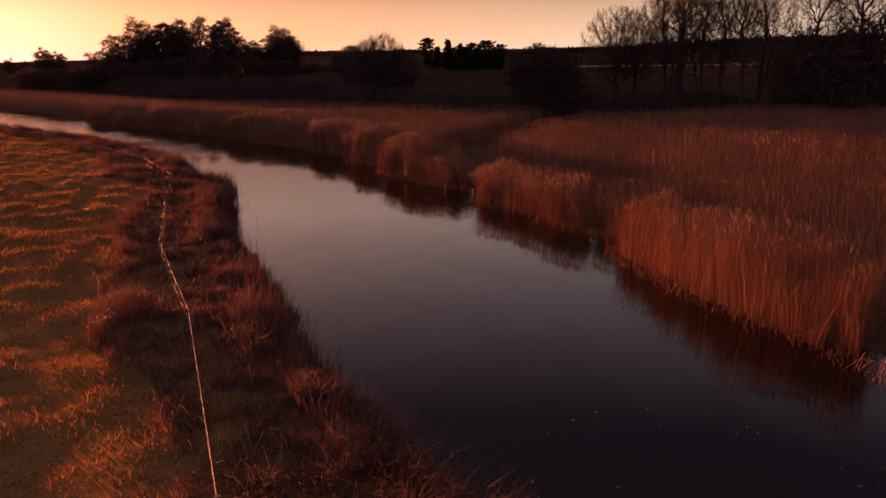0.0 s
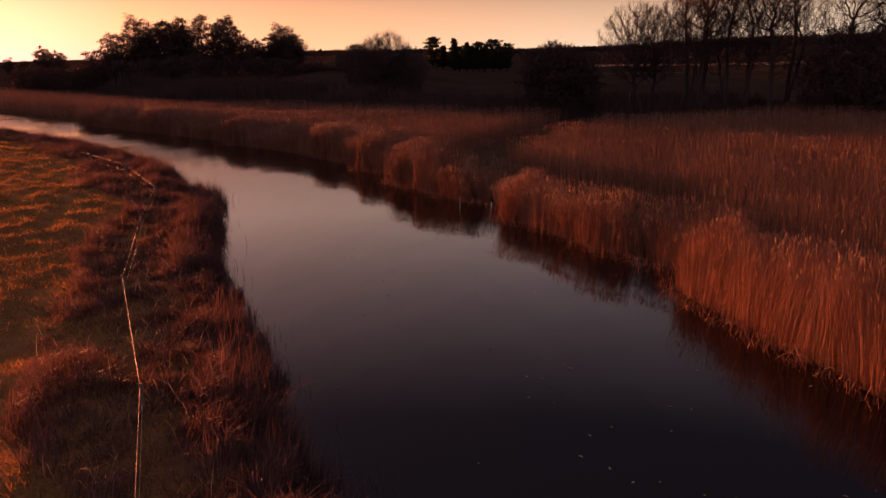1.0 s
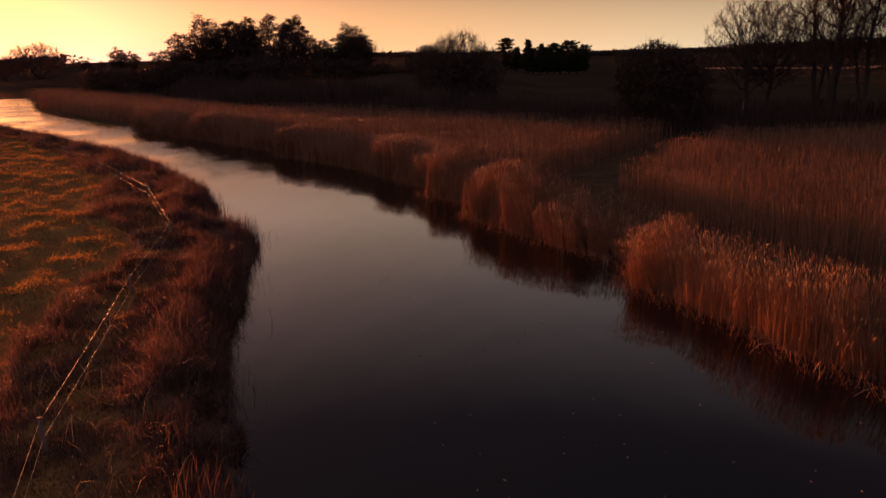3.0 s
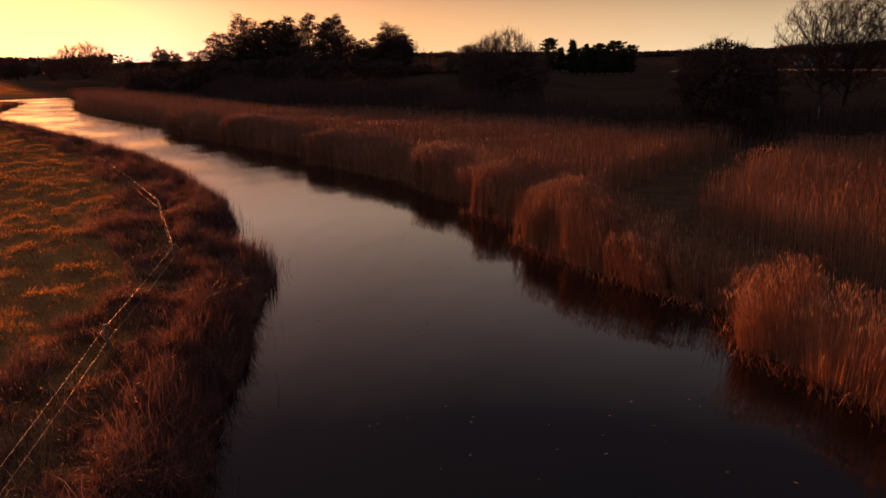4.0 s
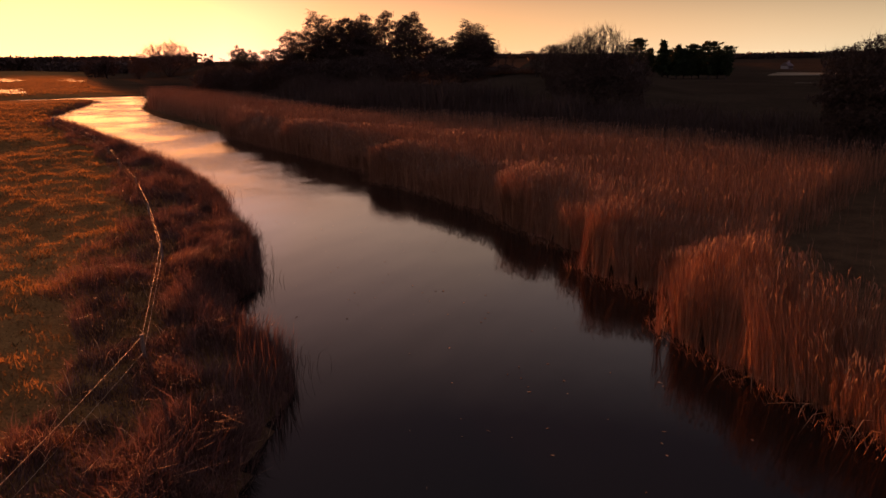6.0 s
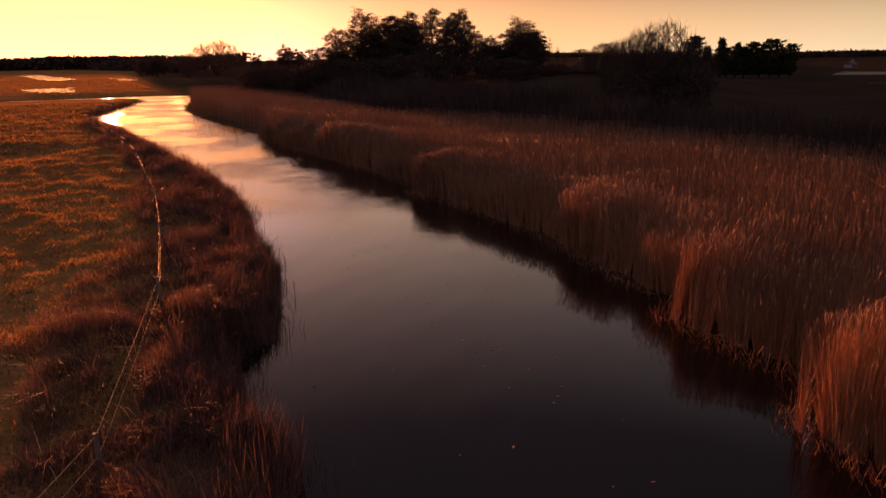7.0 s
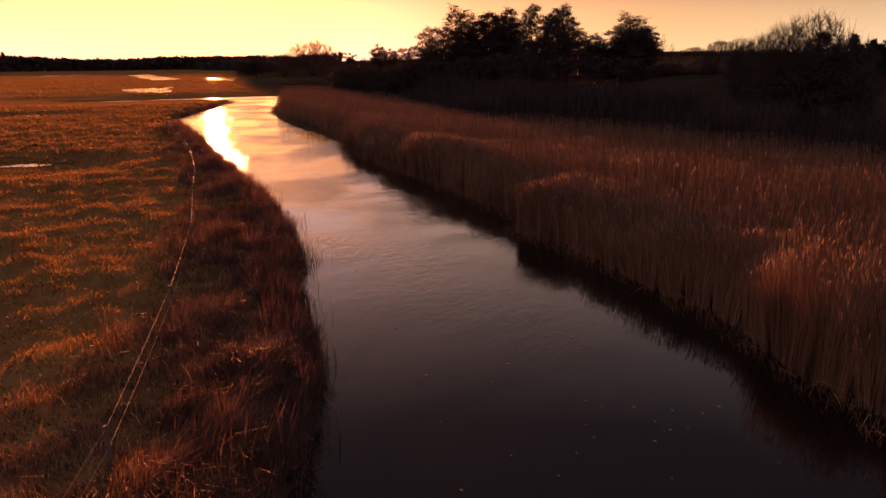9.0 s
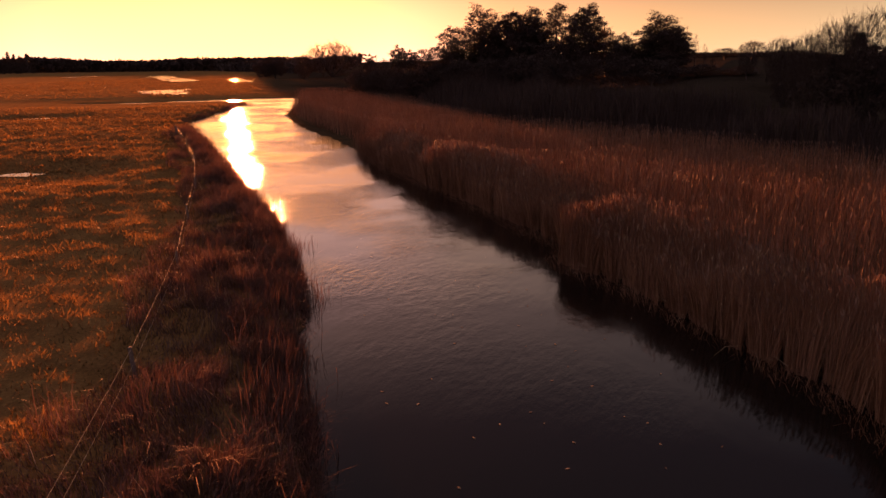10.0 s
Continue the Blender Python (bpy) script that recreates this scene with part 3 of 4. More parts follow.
# ---- left bank: dead bank grass, then short meadow grass ----
def bank_grass():
    soup = Soup()
    x, y = scatter_along(1000000, LEFT[2:29], 4.2)
    d = to_line(x, y, LEFT)
    wet = inside(x, y, RIVER)
    east = inside(x, y, EAST)
    width = 2.5 + 2.4 * value_noise(x, y, 6, 31) + 0.9 * (value_noise(x, y, 1.4, 37) - 0.5) + 1.2 * np.clip(1 - np.abs(y - 45) / 12, 0, 1) - np.clip((y - 52) / 36, 0, 1) * 1.2
    tuft = value_noise(x, y, 0.55, 32)
    ok = ((~wet & ~east & (d < width)) | (wet & ~east & (d < 0.42 * value_noise(x, y, 1.3, 33))))
    ok &= RNG.uniform(0, 1, len(x)) < np.clip(tuft * 1.8 - 0.1, 0.35, 1) * np.clip(22 / (np.hypot(x + 4, y - 14) + 1), 0.22, 1)
    pick = np.flatnonzero(ok)[:225000]
    x, y, d, tuft = x[pick], y[pick], d[pick], tuft[pick]
    k = len(x)
    z0 = np.maximum(ground_height(x, y), -0.06)
    tall = (0.12 + 0.5 * value_noise(x, y, 1.7, 34) ** 2 + 0.34 * tuft ** 2) * RNG.uniform(0.4, 1.4, k)
    tall *= np.where(RNG.uniform(0, 1, k) < 0.05, 1.5, 1.0)
    fence_line = to_line(x, y, [(a, b) for a, b, _ in FENCE])
    tall = tall * np.clip(np.where(y > 38, 0.6, 0.3) + fence_line * 0.5, 0.2, 1.0)
    lean = unit(value_noise(x, y, 1.1, 35) * 12.6) * 0.6 + unit(RNG.uniform(0, 6.28, k)) * 0.55 + np.array([0.15, -0.1, 0])
    lean = lean * tall[:, None] * RNG.uniform(0.4, 1.2, k)[:, None]
    up = np.array([0, 0, 1.0])
    p0 = np.column_stack([x, y, z0 - 0.03])
    p1 = p0 + lean * 0.3 + up * (tall * 0.6)[:, None]
    p2 = p0 + lean + up * tall[:, None] * RNG.uniform(0.75, 1.0, k)[:, None]
    soup.ribbon(p0, p1, p2, RNG.uniform(0.006, 0.014, k), unit(RNG.uniform(0, 6.28, k)), 0)
    edge = np.flatnonzero((d < 1.3) & (value_noise(x, y, 2.3, 36) > 0.42))
    edge = edge[RNG.uniform(0, 1, len(edge)) < 0.3]
    m = len(edge)
    hi = RNG.uniform(0.3, 0.85, m)[:, None]
    ln = unit(RNG.uniform(0, 6.28, m)) * 0.55 + np.array([0.22, -0.15, 0])
    b0 = p0[edge]
    soup.ribbon(b0, b0 + ln * hi * 0.3 + up * hi * 0.6, b0 + ln * hi + up * hi * RNG.uniform(0.8, 1, m)[:, None], RNG.uniform(0.008, 0.016, m), unit(RNG.uniform(0, 6.28, m)))
    # rank tussocks that hang over the water
    spots = [(-11.9, 37.1), (-15.9, 42.7), (-23.8, 54.0), (-10.7, 32.5), (-5.1, 17.4), (-8.9, 26.7), (-20.4, 48.4), (-2.1, 11.9), (-30.5, 60.3), (-36.3, 65.0)]
    tx, ty = scatter_along(130, LEFT[2:33], 0.35)
    spots += [(a - 0.5, b) for a, b in zip(tx, ty)]
    for sx, sy in spots:
        m = int(RNG.integers(90, 230))
        size = RNG.uniform(0.18, 0.45)
        b0 = np.column_stack([sx + RNG.normal(0, size, m), sy + RNG.normal(0, size * 1.3, m), np.full(m, -0.04)])
        hi = RNG.uniform(0.25, 1.0, m)[:, None] * RNG.uniform(0.6, 1.05)
        ln = unit(RNG.uniform(0, 6.28, m)) * 0.42 + np.array([0.14, -0.1, 0])
        soup.ribbon(b0, b0 + ln * hi * 0.25 + up * hi * 0.6, b0 + ln * hi + up * hi * 0.85, RNG.uniform(0.007, 0.014, m), unit(RNG.uniform(0, 6.28, m)))
    # upright reed stems and docks standing out of the bank's edge
    m = 5200
    ex, ey = scatter_along(m * 4, LEFT[2:29], 1.0)
    keep = np.flatnonzero((value_noise(ex, ey, 1.5, 38) > 0.56) & ~inside(ex, ey, EAST) & (to_line(ex, ey, LEFT) < np.where(inside(ex, ey, RIVER), 0.25, 0.9)))[:m]
    ex, ey, m = ex[keep], ey[keep], len(keep)
    b0 = np.column_stack([ex, ey, np.maximum(ground_height(ex, ey), -0.05)])
    hi = RNG.uniform(0.35, 1.15, m)[:, None] * (0.6 + 0.6 * value_noise(ex, ey, 2.2, 39))[:, None]
    ln = unit(RNG.uniform(0, 6.28, m)) * 0.16 + np.array([0.12, -0.06, 0])
    soup.ribbon(b0, b0 + ln * hi * 0.3 + up * hi * 0.6, b0 + ln * hi + up * hi, RNG.uniform(0.008, 0.015, m), unit(RNG.uniform(0, 6.28, m)))
    straw = np.flatnonzero(RNG.uniform(0, 1, k) < 0.012)
    m = len(straw)
    hi = RNG.uniform(0.3, 0.8, m)[:, None]
    ln = unit(RNG.uniform(0, 6.28, m)) * RNG.uniform(0.3, 1.1, m)[:, None]
    b0 = p0[straw]
    soup.ribbon(b0, b0 + ln * hi * 0.4 + up * hi * 0.5, b0 + ln * hi + up * hi * 0.7, RNG.uniform(0.006, 0.011, m), unit(RNG.uniform(0, 6.28, m)), 1)
    hd = RNG.uniform(0, 1, k) < 0.02
    q = p2[hd]
    hl = RNG.uniform(0.03, 0.08, hd.sum())[:, None]
    soup.spear(q, q + up * hl * 0.5, q + up * hl, RNG.uniform(0.006, 0.014, hd.sum()), unit(RNG.uniform(0, 6.28, hd.sum())), 1)
    ob = new("bank_grass", soup.mesh("bank_grass", [M_SEDGE, M_PLUME]))
    return tagged(ob, "rank reddish-brown dead grass and sedge leaning over the river bank", "grass", kind="stuff")


def meadow_grass():
    soup = Soup()
    x, y = scatter(2200000, -100, 2, 4, 112)
    d = to_line(x, y, LEFT)
    ok = ~inside(x, y, RIVER) & ~inside(x, y, EAST) & (d > 1.2)
    ok &= RNG.uniform(0, 1, len(x)) < np.clip(26 / (np.hypot(x + 6, y - 18) + 1), 0.2, 1) * np.clip(value_noise(x + 0.35 * y, y, 0.8, 5) * 0.8 + 0.4, 0.6, 1)
    z = ground_height(x[ok], y[ok])
    x, y = x[ok], y[ok]
    up = np.array([0, 0, 1.0])
    dry = z > 0.06
    x, y, z = x[dry][:370000], y[dry][:370000], z[dry][:370000]
    k = len(x)
    tall = RNG.uniform(0.04, 0.14, k) * (0.6 + 0.8 * value_noise(x + 0.35 * y, y, 0.8, 5)) * np.where(RNG.uniform(0, 1, k) < 0.04, 1.9, 1.0)
    lean = unit(RNG.uniform(0, 6.28, k)) * (tall * RNG.uniform(0.2, 0.9, k))[:, None]
    p0 = np.column_stack([x, y, z - 0.01])
    s = unit(RNG.uniform(0, 6.28, k)) * (RNG.uniform(0.006, 0.014, k) * (1 + np.hypot(x + 6, y - 18) / 40))[:, None]
    v = np.stack([p0 - s, p0 + s, p0 + lean + up * tall[:, None]], 1)
    soup.add(v, np.arange(k * 3).reshape(-1, 3))
    x, y = scatter(90000, -260, -50, 62, 260)
    ok = (to_line(x, y, [(-128, 116), (-114, 125), (-106, 133), (-103, 142)]) > 15) & ~inside(x, y, RIVER) & ~inside(x, y, EAST) & (value_noise(x + 0.35 * y, y, 3, 44) > 0.35)
    x, y = x[ok], y[ok]
    k = len(x)
    tall = RNG.uniform(0.1, 0.3, k)
    p0 = np.column_stack([x, y, ground_height(x, y) - 0.02])
    s = unit(RNG.uniform(0, 6.28, k)) * RNG.uniform(0.05, 0.16, k)[:, None]
    soup.add(np.stack([p0 - s, p0 + s, p0 + s * RNG.normal(0, 1, k)[:, None] + up * tall[:, None]], 1), np.arange(k * 3).reshape(-1, 3))
    ob = new("meadow_grass", soup.mesh("meadow_grass", [M_GRASS]))
    return tagged(ob, "short olive-brown winter grass in low tussocks", "grass", kind="stuff")


bank_grass()
meadow_grass()


# ---- fence along the bank ----
def build_fence():
    fence = tagged(new("fence"), "low two-strand tape fence on weathered wooden posts along the bank", "fence")
    posts = FENCE
    tops = []
    for x, y, top in posts:
        z = float(ground_height(x, y))
        r = 0.045 if top < 1.3 else 0.11
        bm = bmesh.new()
        bmesh.ops.create_cone(bm, cap_ends=True, segments=9, radius1=r, radius2=r * 0.85, depth=top - z + 0.3,
                              matrix=Matrix.Translation((0, 0, (top - z - 0.3) / 2)) @ pose(0, 0, 0, RNG.uniform(-3, 3), RNG.uniform(-3, 3), 0))
        bmesh.ops.bevel(bm, geom=[e for e in bm.edges if e.calc_face_angle(0) > 1.0], offset=0.008, segments=1, affect="EDGES")
        p = part("post", bm_mesh("post", bm, M_POST), fence)
        p.location = (x, y, z)
        tops.append((x, y, top))
    for a, b in zip(tops[:-1], tops[1:]):
        for drop, sag in ((0.05, 0.03), (0.38, 0.04)):
            curve = bpy.data.curves.new("wire", "CURVE")
            curve.dimensions, curve.bevel_depth, curve.bevel_resolution = "3D", 0.0028, 1
            sp = curve.splines.new("POLY")
            sp.points.add(6)
            for i in range(7):
                s = i / 6
                sp.points[i].co = (a[0] + (b[0] - a[0]) * s, a[1] + (b[1] - a[1]) * s,
                                   a[2] + (b[2] - a[2]) * s - drop - sag * 4 * s * (1 - s), 1)
            tmp = new("wire", curve)
            me = bpy.data.meshes.new_from_object(tmp)
            bpy.data.objects.remove(tmp)
            me.materials.clear()
            me.materials.append(m_rope)
            part("wire", me, fence)
    return fence


build_fence()


# ---- trees ----
def tubes(soup, segs, sides, m=0):
    """segs: (p, q, r at p, r at q)."""
    P = np.array([s[0] for s in segs], float)
    Q = np.array([s[1] for s in segs], float)
    ra, rb = np.array([s[2] for s in segs]), np.array([s[3] for s in segs])
    d = Q - P
    d /= np.linalg.norm(d, axis=1)[:, None] + 1e-9
    ref = np.where(np.abs(d[:, 2:3]) > 0.9, [[1.0, 0, 0]], [[0, 0, 1.0]])
    u = np.cross(d, ref)
    u /= np.linalg.norm(u, axis=1)[:, None]
    w = np.cross(d, u)
    ang = np.arange(sides) * 2 * np.pi / sides
    ring = u[:, None] * np.cos(ang)[None, :, None] + w[:, None] * np.sin(ang)[None, :, None]
    v = np.concatenate([P[:, None] + ring * ra[:, None, None], Q[:, None] + ring * rb[:, None, None]], 1)
    t = []
    for i in range(sides):
        j = (i + 1) % sides
        t += [(i, j, sides + j), (i, sides + j, sides + i)]
    soup.add(v, (np.arange(len(P)) * 2 * sides)[:, None, None] + np.array(t)[None], m)


def colonize(seed, attract, stems, step, kill, up=0.12, wander=0.2, rounds=90):
    """Grow branches from the stems towards a cloud of points. Gives nodes and their parents."""
    rr = np.random.default_rng(seed)
    pos, par = [], []
    for stem in stems:
        for i, p in enumerate(stem):
            par.append(len(pos) - 1 if i else -1)
            pos.append(p)
    pos, par = np.array(pos, float), list(par)
    gap = np.linalg.norm(attract[:, None] - pos[None], axis=2)
    near, dist = gap.argmin(1), gap.min(1)
    for _ in range(rounds):
        live = dist > kill
        attract, near, dist = attract[live], near[live], dist[live]
        if not len(attract):
            break
        way = (attract - pos[near]) / dist[:, None]
        who, back = np.unique(near, return_inverse=True)
        aim = np.zeros((len(who), 3))
        np.add.at(aim, back.ravel(), way)
        aim /= np.linalg.norm(aim, axis=1)[:, None] + 1e-9
        aim += rr.normal(0, wander, aim.shape) + [0, 0, up]
        aim /= np.linalg.norm(aim, axis=1)[:, None] + 1e-9
        tip = pos[who] + aim * step
        free = np.linalg.norm(tip[:, None] - pos[None], axis=2).min(1) > step * 0.45
        tip, who = tip[free], who[free]
        if not len(tip):
            break
        first = len(pos)
        pos = np.vstack([pos, tip])
        par += list(who)
        gap = np.linalg.norm(attract[:, None] - tip[None], axis=2)
        better = gap.min(1) < dist
        near = np.where(better, first + gap.argmin(1), near)
        dist = np.where(better, gap.min(1), dist)
    return pos, np.array(par)


def lobed(rr, lobes, count):
    """Points in a union of ellipsoids, denser towards their skins."""
    lobes = np.array(lobes, float)
    size = lobes[:, 3] * lobes[:, 4] * lobes[:, 5]
    i = rr.choice(len(lobes), count, p=size / size.sum())
    d = rr.normal(0, 1, (count, 3))
    d /= np.linalg.norm(d, axis=1)[:, None]
    return lobes[i, :3] + d * lobes[i, 3:] * rr.uniform(0, 1, (count, 1)) ** 0.27


def stem_line(rr, base, top, bend, count=8):
    """A wavering stem from base to top."""
    base, top = np.array(base, float), np.array(top, float)
    s = np.linspace(0, 1, count)[:, None]
    drift = np.cumsum(rr.normal(0, bend, (count, 3)), 0) * [1, 1, 0.2]
    return base + (top - base) * s + (drift - drift[0]) * s


def build_tree(name, label, seed, lobes, stems, count, step, kill, tip=0.012, up=0.12, wander=0.2, twigs=(4, 0.6, 0.02), leaves=(0, 0.3, 0.16), category="tree"):
    """A tree grown into its lobes. twigs: how many at each fine shoot, length, width. leaves: how many, their spread and size."""
    rr = np.random.default_rng(seed)
    lines = [stem_line(rr, *s) for s in stems]
    pos, par = colonize(seed, lobed(rr, lobes, count), lines, step, kill, up, wander)
    load = np.zeros(len(pos))
    kids = np.bincount(par[par >= 0], minlength=len(pos))
    load[kids == 0] = 1
    for i in range(len(pos) - 1, -1, -1):
        if par[i] >= 0:
            load[par[i]] += load[i]
    r = tip * load ** 0.47
    tree = tagged(new(name), label, category)
    s1, s2 = Soup(), Soup()
    kid = np.flatnonzero(par >= 0)
    thick = r[kid] > tip * 3.4
    for soup, pick, sides in ((s1, kid[thick], 6), (s2, kid[~thick], 3)):
        if len(pick):
            tubes(soup, [(pos[par[i]], pos[i], min(r[par[i]], r[i] * 1.6), r[i]) for i in pick], sides)
    fine = kid[load[kid] <= 3]
    way = pos[fine] - pos[par[fine]]
    way /= np.linalg.norm(way, axis=1)[:, None] + 1e-9
    if twigs[0]:
        n = len(fine) * twigs[0]
        p = np.repeat(pos[fine], twigs[0], 0) - np.repeat(way, twigs[0], 0) * rr.uniform(0, step, (n, 1))
        d = np.repeat(way, twigs[0], 0) + rr.normal(0, 0.55, (n, 3)) + [0, 0, 0.12]
        ln = rr.uniform(0.35, 1.0, (n, 1)) * twigs[1]
        s2.spear(p, p + d * ln * 0.4 + rr.normal(0, 0.06, (n, 3)) * ln, p + d * ln, rr.uniform(0.5, 1, n) * twigs[2], unit(rr.uniform(0, 6.28, n)))
    if leaves[0]:
        n = len(fine) * leaves[0]
        c = np.repeat(pos[fine], leaves[0], 0) + rr.normal(0, leaves[1], (n, 3)) * [1, 1, 0.55]
        a, b = rr.normal(0, 0.6, (n, 3)), rr.normal(0, 0.6, (n, 3))
        size = rr.uniform(0.4, 1.0, (n, 1)) * leaves[2]
        s2.add(np.stack([c - a * size, c + a * size, c + b * size], 1), np.arange(n * 3).reshape(-1, 3))
    part("trunk", s1.mesh("trunk", [M_BARK], True), tree)
    part("crown", s2.mesh("crown", [M_TWIG]), tree)
    return tree


def model_size(src):
    """Height and half width of a model tree."""
    box = np.array([v for c in src.children for v in c.bound_box])
    return box[:, 2].max(), (np.ptp(box[:, 0]) + np.ptp(box[:, 1])) / 4


PLACED = set()


def place(kind, spots, group):
    """Copies of the model trees at (x, y, height of the top, half width)."""
    for i, (x, y, top, half) in enumerate(spots):
        src = kind[i % len(kind)]
        z = float(ground_height(x, y)) - 0.05
        m = pose(x, y, z, 0, 0, (i * 137.5 + x * 17) % 360)
        high, wide = model_size(src)
        if src.name in PLACED:
            ob = copy_thing(src, m)
        else:
            ob = src
            ob.matrix_basis = m
            PLACED.add(src.name)
        ob.scale = (half / wide, half / wide, (top - z) / high)
        tagged(ob, group=group)


def tiers(seed, high, wide, low, count, flat):
    """Flattened foliage masses round a trunk, within an egg-shaped outline."""
    rr = np.random.default_rng(seed)
    out = [(0, 0, high * (low + 1) / 2, wide * 0.66, wide * 0.66, high * (1 - low) * 0.47)]
    for k in range(count):
        h = low + (1 - low) * (k + 0.5) / count
        reach = wide * math.sqrt(max(0.05, 1 - ((h - low - (1 - low) * 0.42) / ((1 - low) * 0.62)) ** 2))
        az = k * 2.4 + rr.uniform(-0.5, 0.5)
        size = reach * rr.uniform(0.42, 0.62)
        out.append((math.cos(az) * (reach - size), math.sin(az) * (reach - size), high * (h - 0.03), size, size, high * flat * rr.uniform(0.7, 1.2)))
    return out


def trunk(high, fork=0.0):
    return [((0, 0, -0.3), (fork, fork * 0.5, high), 0.12)]


# alders of the copse: dense ones, and airy ones with light between the tiers
dense_alders = [build_tree("alder", "dark dense rounded alder in a copse, twigs thick with cones", 71 + i, tiers(71 + i, 14, 4.6, 0.12, 14, 0.1), trunk(11.5), 1900, 0.34, 0.34,
                           tip=0.014, twigs=(6, 0.6, 0.03), leaves=(26, 0.28, 0.19)) for i in range(2)]
airy_alders = [build_tree("alder", "tall alder with airy tiered crown, twigs thick with cones", 81 + i, tiers(81 + i, 14, 4.4, 0.2, 15, 0.075)[i:], trunk(12.5), 1500, 0.36, 0.36,
                          tip=0.014, twigs=(6, 0.6, 0.028), leaves=(20, 0.26, 0.165)) for i in range(2)]
place(dense_alders, [(-58.4, 152, 15.1, 5.0), (-47, 156.3, 16.3, 4.4), (-56, 155.2, 14.4, 4.4), (-34.3, 152.5, 11.8, 5.2), (-66.5, 147, 9.6, 3.6), (-61.5, 150, 12.6, 4.4), (-31.6, 150.5, 11.4, 3.2), (-51.5, 152, 10.4, 4.6), (-40, 154, 9.2, 4.2)], "alder copse")
place(airy_alders, [(-62, 148.3, 16.0, 5.0), (-53.2, 160.5, 16.4, 3.9), (-34.6, 153.5, 13.9, 4.6), (-65.1, 144, 12.3, 3.6), (-44.9, 162, 12.0, 3.6), (-69, 143, 9.0, 3.0), (-41.5, 160, 11.0, 3.2), (-57, 158, 15.8, 4.0)], "alder copse")

shrubs = [build_tree("thorn_shrub", "dense leafless thorn scrub", 51 + i, tiers(51 + i, 5, 3.0, 0.05, 9, 0.16),
                     [((0, 0, -0.2), (0.9 * k - 1.3, 0.7 - 0.4 * k, 2.4), 0.06) for k in range(4)], 900, 0.24, 0.26,
                     tip=0.01, twigs=(8, 0.45, 0.018), leaves=(9, 0.2, 0.16), category="shrub") for i in range(2)]
place(shrubs, [(35.2, 69.5, 9.5, 3.4), (38, 68, 10.8, 3.6), (41.5, 66.5, 11.2, 4.0), (45.5, 65, 11.0, 4.0), (50, 64, 10.5, 4.0), (33.6, 71, 7.2, 2.6), (36.5, 66.5, 7.5, 3.4), (-62, 140, 7.5, 4), (-57, 139, 7.5, 4), (-52, 140, 7.6, 4), (-47, 139, 7.4, 4), (-42, 140, 7.5, 4),
               (-37, 142, 7.4, 4), (-32, 143, 7, 4), (-67, 141, 7, 3.4), (-71, 142, 6.5, 3.2), (-75, 144, 5.5, 3), (-27, 146, 6, 3.4), (-79, 148, 6.2, 3), (-83, 150, 6.5, 3.4), (-87, 152, 6.4, 3.4), (-91, 155, 5.8, 3.4), (-22, 148, 5.5, 3.2), (-54, 145, 8.4, 4), (-49, 145, 8.4, 4),
               (-9.0, 104, 8.0, 2.6), (-12, 105, 6.2, 2.6), (-5.6, 103, 6.4, 2.6), (-15.3, 117.8, 8.4, 2.0), (10.6, 76.6, 5.6, 2.4), (8.8, 77.8, 5.2, 2.2), (12.4, 76, 5.2, 2.2)], "scrub behind the reeds")


# leafless trees
def bare_lobes(seed, high, wide, low, count):
    rr = np.random.default_rng(seed)
    out = [(0, 0, high * (low + 1) / 2, wide * 0.8, wide * 0.8, high * (1 - low) * 0.48)]
    for k in range(count):
        az, h = k * 2.4, low + (1 - low) * rr.uniform(0.15, 0.75)
        out.append((math.cos(az) * wide * 0.6, math.sin(az) * wide * 0.6, high * h, wide * 0.42, wide * 0.42, high * (1 - low) * 0.2))
    return out


oaks = [build_tree("bare_tree", "tall leafless tree with crooked ascending limbs behind the reeds", 11 + i, bare_lobes(11 + i, 17, 5.2, 0.26, 5),
                   [((0, 0, -0.3), (0.5 - 0.5 * i, 0.3, 9.5), 0.16), ((0, 0, -0.3), (1.9 - i, 0.8 * i - 0.9, 8.0), 0.2)], 1300, 0.36, 0.4,
                   tip=0.019, up=0.2, wander=0.3, twigs=(9, 1.0, 0.026)) for i in range(3)]
place(oaks, [(24.4, 79.3, 17.5, 4.6), (24.5, 76.1, 16.5, 4.0), (25.8, 78.5, 18, 5.0), (27.0, 75.3, 17, 4.2), (28.3, 74, 16, 4.0), (29.9, 72, 15.5, 4.6), (33.6, 77, 17, 5.0), (37.3, 73, 16.5, 4.8), (40.0, 70.1, 17, 5.0), (43.5, 68, 16, 4.6)], "bare trees behind the reeds")
round_trees = [build_tree("bare_tree", "leafless tree with a low fine rounded crown", 31, [(0, 0, 6.6, 5.0, 5.0, 4.3), (-2, 0, 5.2, 3.2, 3.2, 2.0), (2, 1, 5.4, 3.2, 3.2, 2.0)], [((0, 0, -0.3), (0.3, 0.2, 3.4), 0.14)],
                          1700, 0.28, 0.3, tip=0.013, up=0.1, wander=0.3, twigs=(11, 0.75, 0.023))]
place(round_trees, [(20.0, 83.6, 12.8, 4.9), (22.6, 85.5, 12.5, 4.4)], "bare trees behind the reeds")
